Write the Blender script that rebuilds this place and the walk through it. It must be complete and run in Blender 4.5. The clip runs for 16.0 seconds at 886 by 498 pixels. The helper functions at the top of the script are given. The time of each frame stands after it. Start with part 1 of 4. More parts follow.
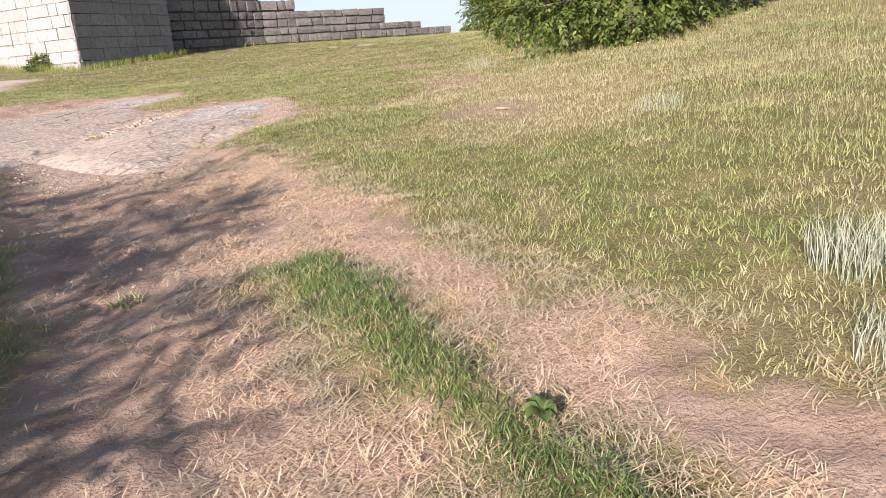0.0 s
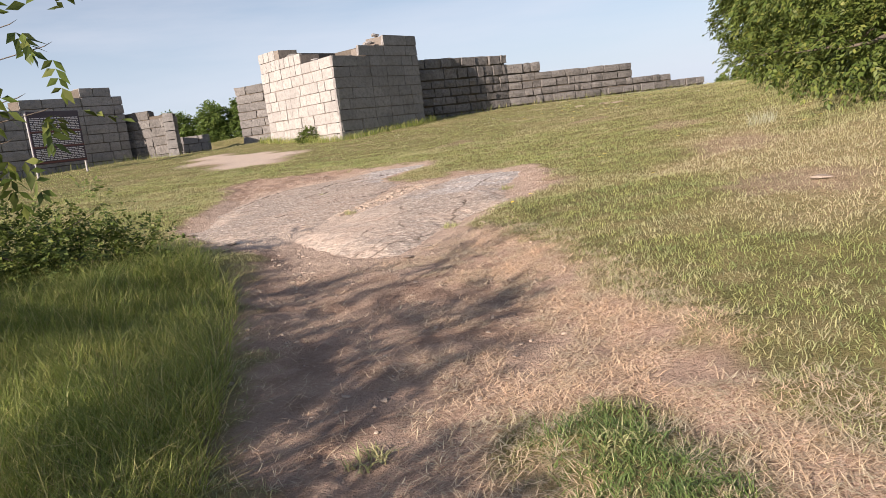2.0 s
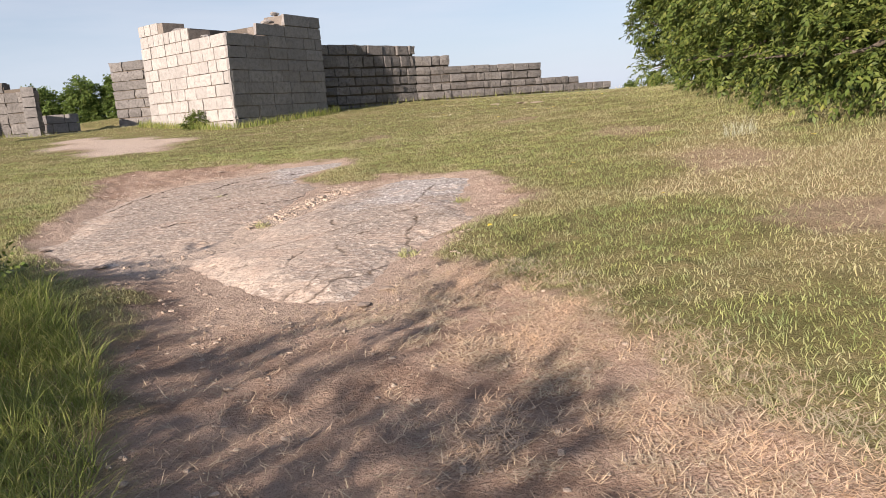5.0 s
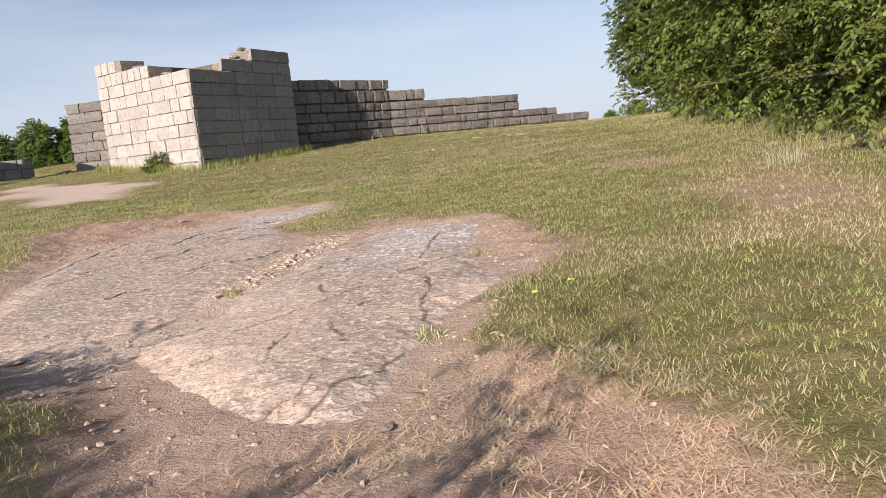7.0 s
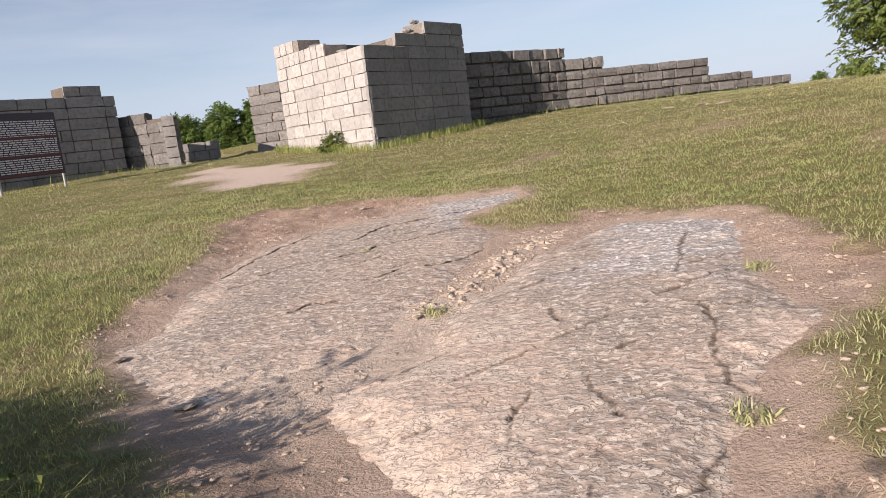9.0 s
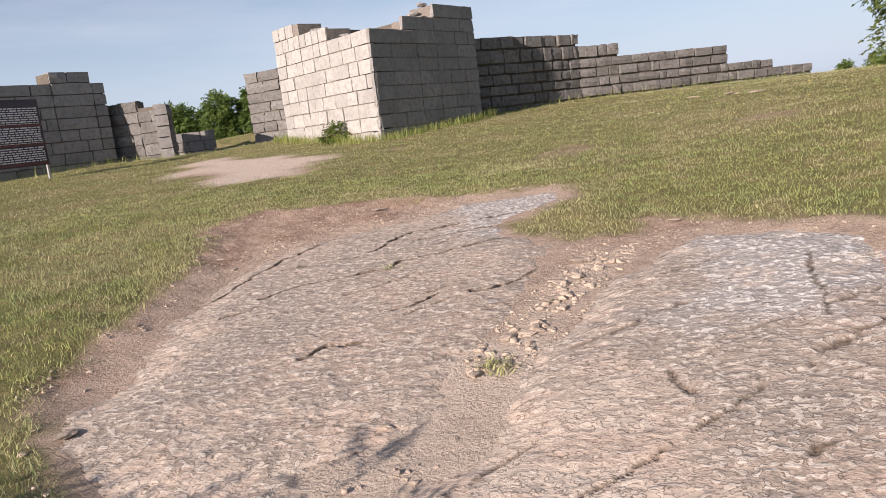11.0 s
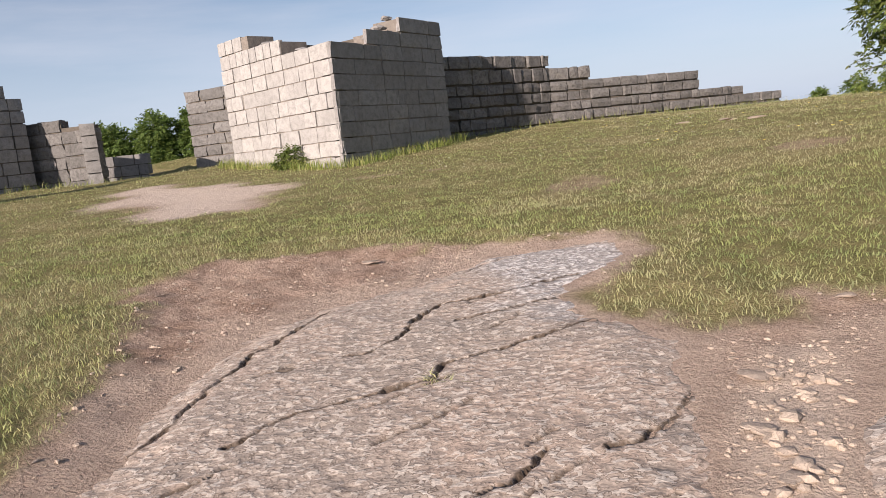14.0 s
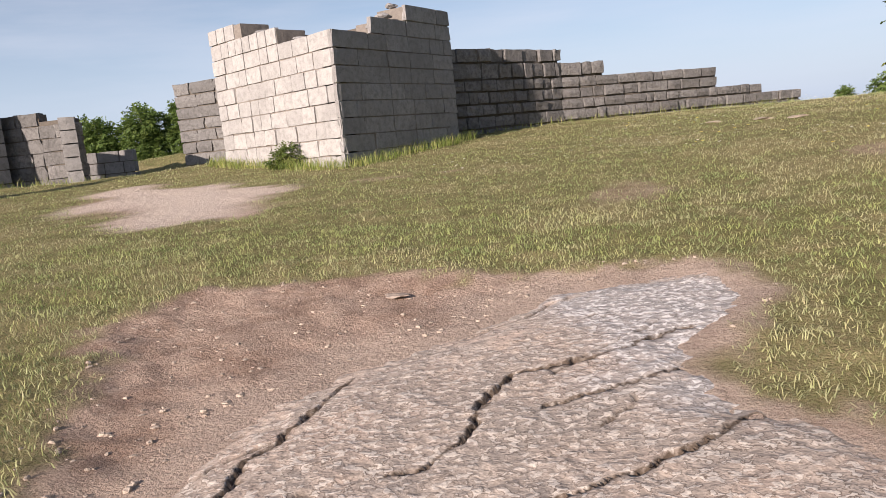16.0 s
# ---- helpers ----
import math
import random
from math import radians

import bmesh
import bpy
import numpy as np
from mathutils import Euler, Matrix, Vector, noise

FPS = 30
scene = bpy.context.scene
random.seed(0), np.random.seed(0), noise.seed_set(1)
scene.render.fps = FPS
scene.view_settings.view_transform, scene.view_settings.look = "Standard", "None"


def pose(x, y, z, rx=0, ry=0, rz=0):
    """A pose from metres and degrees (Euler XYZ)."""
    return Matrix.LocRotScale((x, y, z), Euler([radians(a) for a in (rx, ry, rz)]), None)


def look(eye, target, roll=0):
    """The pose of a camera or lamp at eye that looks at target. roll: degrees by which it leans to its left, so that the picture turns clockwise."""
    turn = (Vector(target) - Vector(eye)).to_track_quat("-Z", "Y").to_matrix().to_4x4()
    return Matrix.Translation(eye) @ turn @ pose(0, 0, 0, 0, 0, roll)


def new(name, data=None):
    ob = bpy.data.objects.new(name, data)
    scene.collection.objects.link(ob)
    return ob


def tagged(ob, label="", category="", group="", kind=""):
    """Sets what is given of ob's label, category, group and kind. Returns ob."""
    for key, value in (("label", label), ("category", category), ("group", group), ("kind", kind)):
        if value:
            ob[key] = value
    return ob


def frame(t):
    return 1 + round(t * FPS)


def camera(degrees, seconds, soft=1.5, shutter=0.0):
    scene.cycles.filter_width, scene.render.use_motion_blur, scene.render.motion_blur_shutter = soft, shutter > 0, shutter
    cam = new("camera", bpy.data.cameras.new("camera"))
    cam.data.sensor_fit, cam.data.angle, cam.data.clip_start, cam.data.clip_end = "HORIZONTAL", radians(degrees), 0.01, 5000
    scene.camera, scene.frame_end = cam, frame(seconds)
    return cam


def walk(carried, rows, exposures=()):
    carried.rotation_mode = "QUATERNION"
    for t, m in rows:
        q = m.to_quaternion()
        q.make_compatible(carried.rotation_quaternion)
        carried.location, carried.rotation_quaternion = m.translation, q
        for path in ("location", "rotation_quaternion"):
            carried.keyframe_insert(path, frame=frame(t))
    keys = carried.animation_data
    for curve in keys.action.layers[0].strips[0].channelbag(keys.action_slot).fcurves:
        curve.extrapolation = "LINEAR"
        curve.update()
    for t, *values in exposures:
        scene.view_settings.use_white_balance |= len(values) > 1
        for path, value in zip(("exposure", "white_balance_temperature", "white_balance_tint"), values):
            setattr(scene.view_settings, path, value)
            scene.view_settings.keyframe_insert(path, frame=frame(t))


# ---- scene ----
import itertools

cam = camera(62.8, 16.0, 0.65)
PATH = [
    (0, (-0.493, 0.955, 1.735), (-0.412, 2.879, 1.195), -4.4),
    (0.2, (-0.539, 1.07, 1.733), (-0.564, 3.006, 1.234), -6.2),
    (0.5, (-0.635, 1.27, 1.746), (-0.717, 3.198, 1.221), -8.5),
    (0.9, (-0.739, 1.51, 1.825), (-1.002, 3.429, 1.329), -10.1),
    (1, (-0.737, 1.564, 1.833), (-1.015, 3.499, 1.412), -9.6),
    (1.5, (-0.752, 1.916, 1.893), (-1.137, 3.844, 1.527), -6.6),
    (2, (-0.894, 2.195, 1.858), (-1.433, 4.093, 1.527), -7.2),
    (2.5, (-1.018, 2.487, 1.892), (-1.494, 4.391, 1.508), -6.9),
    (3, (-1.133, 2.848, 1.942), (-1.566, 4.753, 1.517), -7.6),
    (3.2, (-1.216, 2.942, 1.931), (-1.653, 4.853, 1.534), -6.6),
    (5.3, (-2.062, 4.312, 1.937), (-2.289, 6.265, 1.57), -4.2),
    (5.5, (-2.098, 4.467, 1.939), (-2.369, 6.418, 1.592), -4.8),
    (6, (-2.221, 4.881, 1.952), (-2.502, 6.837, 1.645), -4.1),
    (6.5, (-2.376, 5.269, 1.962), (-2.508, 7.241, 1.653), -4.2),
    (7, (-2.536, 5.612, 1.957), (-2.689, 7.585, 1.665), -5.7),
    (7.5, (-2.684, 5.994, 1.984), (-3.136, 7.911, 1.637), -5.1),
    (8, (-2.909, 6.326, 2.012), (-3.368, 8.246, 1.689), -5.2),
    (8.5, (-3.109, 6.673, 2.0), (-3.447, 8.616, 1.667), -6.7),
    (9, (-3.329, 7.023, 2.066), (-3.915, 8.91, 1.751), -7.1),
    (9.2, (-3.422, 7.13, 2.043), (-3.975, 9.032, 1.763), -7.0),
    (11.3, (-4.149, 8.51, 2.113), (-4.731, 10.392, 1.768), -6.9),
    (11.5, (-4.208, 8.682, 2.089), (-4.717, 10.587, 1.758), -7.7),
    (12, (-4.427, 8.994, 2.132), (-4.998, 10.876, 1.768), -6.7),
    (12.5, (-4.695, 9.328, 2.159), (-5.178, 11.225, 1.748), -9.4),
    (12.8, (-4.805, 9.565, 2.148), (-5.253, 11.473, 1.752), -10.1),
    (12.9, (-4.872, 9.581, 2.129), (-5.404, 11.479, 1.789), -11.4),
    (13, (-4.891, 9.663, 2.149), (-5.35, 11.57, 1.761), -11.4),
    (13.5, (-5.102, 10.028, 2.162), (-5.587, 11.939, 1.829), -8.2),
    (13.7, (-5.223, 10.18, 2.176), (-5.581, 12.108, 1.78), -6.5),
    (14, (-5.375, 10.31, 2.199), (-5.799, 12.243, 1.905), -6.3),
    (14.4, (-5.538, 10.656, 2.215), (-5.888, 12.592, 1.858), -4.7),
    (14.5, (-5.619, 10.706, 2.205), (-6.008, 12.64, 1.876), -4.1),
    (15, (-5.808, 11.036, 2.195), (-6.217, 12.972, 1.907), -4.9),
    (15.5, (-5.953, 11.396, 2.255), (-6.156, 13.346, 1.856), -6.2),
    (16, (-6.088, 11.767, 2.265), (-6.492, 13.702, 1.962), -5.8),
]
walk(cam, [(t, look(eye, target, roll)) for t, eye, target, roll in PATH], [(0, 0.96, 6550, 18), (0.6, 0.86, 6650, 18), (1.5, 0.72, 6950, 18), (3, 0.70, 7000, 18), (6, 0.66, 6950, 18), (8, 0.60, 6850, 18), (11.5, 0.57, 6750, 18), (12.6, 0.50, 6750, 18), (13.2, 0.48, 6750, 18), (14.5, 0.58, 6750, 18), (16, 0.60, 6700, 18)])

# ---- world, sun, exposure ----
SUN_HEADING, SUN_ELEVATION = 25.0, 20.0          # the way the light travels, degrees from +y towards +x
world = bpy.data.worlds.new("world")
scene.world = world
world.use_nodes = True
wn = world.node_tree.nodes
wl = world.node_tree.links
sky = wn.new("ShaderNodeTexSky")
sky.sky_type = "NISHITA"
sky.sun_disc = False
sky.sun_elevation = radians(SUN_ELEVATION)
sky.sun_rotation = radians(180 + SUN_HEADING)
sky.air_density, sky.dust_density, sky.ozone_density = 1.0, 1.0, 3.0
# thin streaks of high cloud
geo = wn.new("ShaderNodeTexCoord")
mapping = wn.new("ShaderNodeMapping")
mapping.inputs["Scale"].default_value = (1.2, 1.6, 9.0)
mapping.inputs["Rotation"].default_value = (0.1, 0.05, 0.4)
cloud = wn.new("ShaderNodeTexNoise")
cloud.inputs["Scale"].default_value = 1.7
cloud.inputs["Detail"].default_value = 7
cloud.inputs["Roughness"].default_value = 0.55
ramp = wn.new("ShaderNodeMapRange")
ramp.inputs["From Min"].default_value, ramp.inputs["From Max"].default_value = 0.42, 0.78
ramp.inputs["To Min"].default_value, ramp.inputs["To Max"].default_value = 0.0, 0.4
mixc = wn.new("ShaderNodeMix")
mixc.data_type = "RGBA"
mixc.inputs[7].default_value = (7.5, 7.6, 8.0, 1)
wl.new(geo.outputs["Generated"], mapping.inputs["Vector"])
wl.new(mapping.outputs["Vector"], cloud.inputs["Vector"])
wl.new(cloud.outputs["Fac"], ramp.inputs["Value"])
wl.new(ramp.outputs["Result"], mixc.inputs[0])
wl.new(sky.outputs["Color"], mixc.inputs[6])
split = wn.new("ShaderNodeSeparateXYZ")
wl.new(geo.outputs["Generated"], split.inputs[0])
low = wn.new("ShaderNodeMapRange")
low.interpolation_type = "SMOOTHSTEP"
low.inputs["From Min"].default_value, low.inputs["From Max"].default_value = 0.32, -0.02
low.inputs["To Min"].default_value, low.inputs["To Max"].default_value = 0.0, 0.8
wl.new(split.outputs["Z"], low.inputs["Value"])
haze = wn.new("ShaderNodeMix")
haze.data_type = "RGBA"
haze.inputs[7].default_value = (5.2, 6.4, 8.0, 1)
wl.new(low.outputs["Result"], haze.inputs[0])
wl.new(mixc.outputs[2], haze.inputs[6])
wl.new(haze.outputs[2], wn["Background"].inputs["Color"])
wn["Background"].inputs["Strength"].default_value = 0.079

sun = new("sun", bpy.data.lights.new("sun", "SUN"))
sun.data.energy, sun.data.angle, sun.data.color = 5.0, radians(0.6), (1.0, 0.91, 0.81)
a, e = radians(SUN_HEADING), radians(SUN_ELEVATION)
sun.matrix_basis = look((-10, -20, 14), (-10 + math.sin(a) * math.cos(e), -20 + math.cos(a) * math.cos(e), 14 - math.sin(e)))

# ---- arithmetic of the ground ----
rng = np.random.default_rng(7)


def vnoise(x, y, scale, seed=0):
    """Smooth value noise, 0 to 1."""
    x, y = np.asarray(x, float) / scale + seed * 17.3, np.asarray(y, float) / scale + seed * 9.7
    ix, iy = np.floor(x).astype(np.int64), np.floor(y).astype(np.int64)
    fx, fy = x - ix, y - iy
    fx, fy = fx * fx * (3 - 2 * fx), fy * fy * (3 - 2 * fy)

    def h(i, j):
        n = (i * 374761393 + j * 668265263 + seed * 982451653) & 0x7FFFFFFF
        n = ((n ^ (n >> 13)) * 1274126177) & 0x7FFFFFFF
        return ((n ^ (n >> 16)) & 0xFFFF) / 65535.0
    return (h(ix, iy) * (1 - fx) + h(ix + 1, iy) * fx) * (1 - fy) + (h(ix, iy + 1) * (1 - fx) + h(ix + 1, iy + 1) * fx) * fy


def fbm(x, y, scale, seed=0, octaves=4):
    total, amp, norm = 0, 1, 0
    for k in range(octaves):
        total, norm = total + amp * vnoise(x, y, scale / 2 ** k, seed + k), norm + amp
        amp *= 0.5
    return total / norm


def step01(v, lo, hi):
    v = np.clip((v - lo) / (hi - lo), 0, 1)
    return v * v * (3 - 2 * v)


def inside(poly, x, y):
    """Signed distance to a polygon in metres, positive inside."""
    x, y = np.asarray(x, float), np.asarray(y, float)
    d, sign = np.full(x.shape, 1e9), np.full(x.shape, -1.0)
    for (ax, ay), (bx, by) in zip(poly, poly[1:] + poly[:1]):
        ex, ey = bx - ax, by - ay
        t = np.clip(((x - ax) * ex + (y - ay) * ey) / (ex * ex + ey * ey), 0, 1)
        d = np.minimum(d, np.hypot(x - ax - t * ex, y - ay - t * ey))
        cross = ((ay > y) != (by > y)) & (x < ex * (y - ay) / (ey if ey else 1e-9) + ax)
        sign = np.where(cross, -sign, sign)
    return d * sign


def along(line, x, y):
    """Distance to a polyline."""
    d = np.full(np.shape(x), 1e9)
    for (ax, ay), (bx, by) in zip(line, line[1:]):
        ex, ey = bx - ax, by - ay
        t = np.clip(((x - ax) * ex + (y - ay) * ey) / (ex * ex + ey * ey), 0, 1)
        d = np.minimum(d, np.hypot(x - ax - t * ex, y - ay - t * ey))
    return d


def hill(x, y):
    """The smooth lie of the land."""
    x, y = np.asarray(x, float), np.asarray(y, float)
    X, Y = np.clip(x, -32, 9) / 10, (np.clip(y, -2, 47) - 20) / 10
    c = (1.5065, 0.6604, 0.5371, 0.5766, -0.1827, -0.0576, 0.1027, -0.168, -0.1168, -0.0108)
    z = c[0] + c[1] * X + c[2] * Y + c[3] * X * X + c[4] * X * Y + c[5] * Y * Y + c[6] * X ** 3 + c[7] * X * X * Y + c[8] * X * Y * Y + c[9] * Y ** 3
    far = np.maximum(np.maximum(y - 46, 0), np.maximum(np.maximum(-x - 34, x - 12), np.maximum(-y - 20, 0)))
    return z - 26 * step01(far, 0, 160)


DIRT = [(-1.7, -3), (-1.9, 2.0), (-2.25, 3.6), (-3.0, 5.2), (-3.5, 6.1), (-4.55, 8.2), (-5.4, 9.5), (-6.2, 9.9), (-7.2, 10.9), (-7.85, 11.5), (-8.0, 12.9),
        (-8.55, 14.0), (-9.7, 16.4), (-9.4, 17.5), (-7.9, 17.7), (-6.8, 17.4), (-5.3, 17.6), (-4.9, 16.7), (-5.2, 15.9), (-4.6, 15.3), (-3.6, 15.1),
        (-2.6, 14.0), (-1.8, 12.2), (-2.4, 11.2), (-2.6, 9.9), (-2.2, 9.4), (-1.2, 7.4), (-0.4, 5.5), (0.05, 4.5), (0.35, 3.9), (0.8, 3.0), (1.2, 1), (1.0, -3)]
WEDGE = [(-5.35, 15.6), (-5.3, 15.2), (-4.75, 14.6), (-4.3, 14.75), (-4.2, 15.3), (-4.9, 16.3)]
MEDIAN = [(-1.43, 5.07), (-1.17, 5.42), (-0.92, 5.31), (-0.6, 4.47), (-0.42, 4.07), (-0.32, 3.8), (-0.18, 3.43), (-0.03, 3.1), (0.3, 2.5), (0.5, 1.5),
          (0.0, 1.5), (-0.3, 2.8), (-0.43, 3.2), (-0.61, 3.51), (-0.75, 3.79), (-1.1, 4.5)]
GRAVEL = [(-14.8, 22.4), (-16.4, 25.4), (-16.6, 27.4), (-15.2, 26.6), (-13.0, 25.4), (-11.3, 24.4), (-11.3, 23.1), (-11.0, 21.5), (-12.2, 21.1), (-13.2, 21.3)]
BARE = [(-5.5, 21.0, 0.7, 1.3), (-9.9, 25.0, 0.9, 0.35), (-8.7, 25.3, 0.5, 0.3), (-2.2, 22.6, 0.7, 1.0), (0.55, 9.7, 0.9, 1.1), (-0.2, 17.4, 0.8, 1.6), (0.4, 13.0, 0.9, 1.3), (-2.0, 12.2, 0.5, 0.6)]
SLAB = [(-7.3, 11.1), (-7.4, 11.8), (-7.75, 12.8), (-7.95, 13.4), (-8.0, 14.4), (-7.95, 15.1), (-7.5, 15.75), (-6.95, 16.15), (-6.5, 16.95), (-5.8, 17.2), (-5.25, 17.32), (-4.95, 16.6),
        (-5.45, 15.75), (-5.42, 15.1), (-4.82, 14.55), (-4.86, 13.9), (-4.84, 13.2), (-4.9, 12.7), (-5.02, 12.3), (-5.0, 11.8), (-4.98, 11.4), (-5.2, 11.0), (-5.5, 10.7), (-5.8, 10.3), (-6.05, 10.15), (-6.75, 10.6)]
DOME = [(-4.9, 11.75), (-4.72, 12.35), (-4.62, 12.75), (-4.5, 13.2), (-4.2, 14.05), (-3.75, 14.6), (-3.3, 14.35), (-2.65, 13.8), (-2.7, 12.5), (-2.42, 11.35), (-2.72, 10.75), (-2.98, 10.12),
        (-3.05, 9.5), (-3.16, 8.9), (-3.52, 8.88), (-3.86, 8.98), (-4.2, 9.28), (-4.92, 9.95), (-5.15, 10.1), (-5.2, 10.45), (-4.98, 10.95), (-4.93, 11.3)]
SLAB_CRACKS = [[(-7.7, 12.85), (-7.56, 13.39), (-7.62, 13.75), (-7.6, 14.49), (-7.47, 14.82), (-7.41, 15.4)], [(-6.94, 14.33), (-6.78, 14.4), (-6.67, 14.7), (-6.62, 15.1), (-6.53, 15.34), (-6.18, 15.5), (-5.86, 15.72), (-5.58, 15.98)],
               [(-7.13, 13.21), (-7.0, 13.52), (-6.75, 13.68), (-6.3, 13.97), (-6.29, 14.2), (-6.02, 14.35), (-5.72, 14.6), (-5.45, 14.86)], [(-6.38, 14.95), (-6.1, 15.1), (-5.91, 15.22), (-5.66, 15.39)],
               [(-5.4, 13.18), (-5.26, 13.24), (-5.14, 13.4), (-4.98, 13.73)], [(-5.06, 11.8), (-5.11, 12.2), (-5.0, 12.5), (-4.92, 12.83), (-4.92, 13.09)], [(-6.19, 12.0), (-6.1, 12.22), (-5.92, 12.22)],
               [(-5.89, 12.84), (-5.75, 12.94), (-5.66, 13.15)], [(-5.6, 10.85), (-5.3, 11.08), (-5.07, 11.3)]]
DOME_CRACKS = [[(-4.02, 9.88), (-4.05, 10.18), (-4.01, 10.38)], [(-4.08, 11.62), (-3.98, 11.4)], [(-3.74, 10.55), (-3.7, 10.38), (-3.55, 10.11)], [(-3.14, 11.55), (-3.1, 11.11), (-3.14, 10.71), (-3.03, 10.34)],
               [(-3.62, 8.98), (-3.52, 9.17), (-3.49, 9.36), (-3.31, 9.53), (-3.14, 9.86), (-3.0, 10.12)], [(-3.26, 12.21), (-3.18, 13.43)], [(-3.69, 9.23), (-3.64, 9.5)], [(-3.63, 10.87), (-3.52, 10.97)], [(-4.86, 12.5), (-4.8, 12.9)]]
SEAM = [(-5.0, 11.9), (-4.88, 12.3), (-4.76, 12.8), (-4.67, 13.4), (-4.45, 14.1)]
DRY = [(-0.7, 14.6), (0.6, 14.4), (2.4, 12), (2.8, 8.5), (1.6, 6.8), (0.5, 7.6), (-0.1, 9.2), (-0.4, 10.6)]


def bareness(x, y):
    """1 where the soil is bare, 0 under grass."""
    wob = (fbm(x, y, 0.9, 3) - 0.5) * 0.7 + (vnoise(x, y, 0.16, 8) - 0.5) * 0.25
    d = inside(DIRT, x, y)
    d = np.minimum(d, -inside(WEDGE, x, y))
    d = np.minimum(d, -inside(MEDIAN, x, y) - 0.05)
    b = step01(d + wob * np.where(d > 0.6, 0.4, 1.0), -0.12, 0.22)
    b = np.maximum(b, step01(inside(GRAVEL, x, y) + wob + (fbm(x, y, 1.2, 5) - 0.5) * 1.6, -0.1, 0.4))
    for cx, cy, rx, ry in BARE:
        b = np.maximum(b, 0.55 * step01(1.0 - np.hypot((x - cx) / rx, (y - cy) / ry) + wob, 0.1, 0.6))
    return b


def straw_cover(x, y):
    """How much dry litter lies on the trodden soil, 0 to 1."""
    d = inside(DIRT, x, y)
    clump = step01(fbm(x, y, 0.38, 33) + 0.25 * (vnoise(x, y, 0.09, 37) - 0.5), 0.30, 0.50)
    west = step01(x + 1.15 + 0.42 * (y - 4.0) + (fbm(x, y, 1.0, 36) - 0.5) * 1.6, -0.45, 0.6)
    return clump * (0.14 + 0.86 * west) * step01(d, -0.4, -0.05) * step01(2.3 - d, 0.0, 1.0) * step01(9.9 - y + 0.5 * (x + 3), 0.0, 1.2)


def dryness(x, y):
    """How far the grass has turned to straw, 0 to 1."""
    blot = fbm(x, y, 1.4, 61)
    field = 0.85 * step01(inside(DRY, x, y) + (blot - 0.5) * 2.5, -0.5, 0.7)
    edge = 0.42 * step01(0.7 + inside(DIRT, x, y) + (blot - 0.5) * 1.4, 0.0, 0.7)
    slope = 0.5 * step01(blot + 0.05 * np.clip(x - 0.5, 0, 4), 0.52, 0.68)
    small = 0.5 * step01(fbm(x, y, 0.35, 63), 0.56, 0.68)
    return np.clip(np.maximum(np.maximum(field, edge), np.maximum(slope, small)), 0, 1)


def ground_z(x, y):
    x, y = np.asarray(x, float), np.asarray(y, float)
    near = step01(60 - np.hypot(x + 5, y - 18), 0, 20)
    stone = step01(np.maximum(inside(SLAB, x, y), inside(DOME, x, y)), -0.35, 0.1)
    z = hill(x, y) + near * ((fbm(x, y, 3.0, 21) - 0.5) * 0.10 + (1 - stone) * ((fbm(x, y, 0.5, 31) - 0.5) * 0.07 + (fbm(x, y, 0.11, 35, 2) - 0.5) * 0.035))
    track = step01(inside(DIRT, x, y), 0, 0.5)
    z = z - 0.05 * track + 0.05 * step01(inside(MEDIAN, x, y), -0.1, 0.15)
    bank = step01(-4.6 - x + 0.25 * (y - 8), 0, 1.2) * step01(10.5 - y, 0, 2.5) * step01(y + 3, 0, 2)
    dip = 0.55 * step01(1.35 - np.hypot((x + 21.2) / 3.4, (y - 34.2) / 3.6), 0, 1)
    return z + 0.12 * bank - dip


def zof(x, y):
    return float(ground_z(np.array([x]), np.array([y]))[0])


# ---- materials ----
def material(name):
    m = bpy.data.materials.new(name)
    m.use_nodes = True
    return m, m.node_tree.nodes, m.node_tree.links, m.node_tree.nodes["Principled BSDF"]


def noise_node(n, l, vec, scale, detail=4.0, rough=0.55):
    t = n.new("ShaderNodeTexNoise")
    t.inputs["Scale"].default_value, t.inputs["Detail"].default_value, t.inputs["Roughness"].default_value = scale, detail, rough
    l.new(vec, t.inputs["Vector"])
    return t.outputs["Fac"]


def mix_node(n, l, fac, c1, c2, blend="MIX"):
    m = n.new("ShaderNodeMix")
    m.data_type, m.blend_type = "RGBA", blend
    for sock, v in ((0, fac), (6, c1), (7, c2)):
        if isinstance(v, (int, float)):
            m.inputs[sock].default_value = v
        elif isinstance(v, tuple):
            m.inputs[sock].default_value = (*v, 1)
        else:
            l.new(v, m.inputs[sock])
    return m.outputs[2]


def range_node(n, l, v, a0, a1, b0=0.0, b1=1.0):
    m = n.new("ShaderNodeMapRange")
    for k, x in (("From Min", a0), ("From Max", a1), ("To Min", b0), ("To Max", b1)):
        m.inputs[k].default_value = x
    l.new(v, m.inputs["Value"])
    return m.outputs["Result"]


def bump_node(n, l, height, strength, distance, normal=None):
    b = n.new("ShaderNodeBump")
    b.inputs["Strength"].default_value, b.inputs["Distance"].default_value = strength, distance
    l.new(height, b.inputs["Height"])
    if normal:
        l.new(normal, b.inputs["Normal"])
    return b.outputs["Normal"]


def attr_node(n, name):
    a = n.new("ShaderNodeAttribute")
    a.attribute_name = name
    return a.outputs["Fac"]


def world_place(n):
    return n.new("ShaderNodeNewGeometry").outputs["Position"]


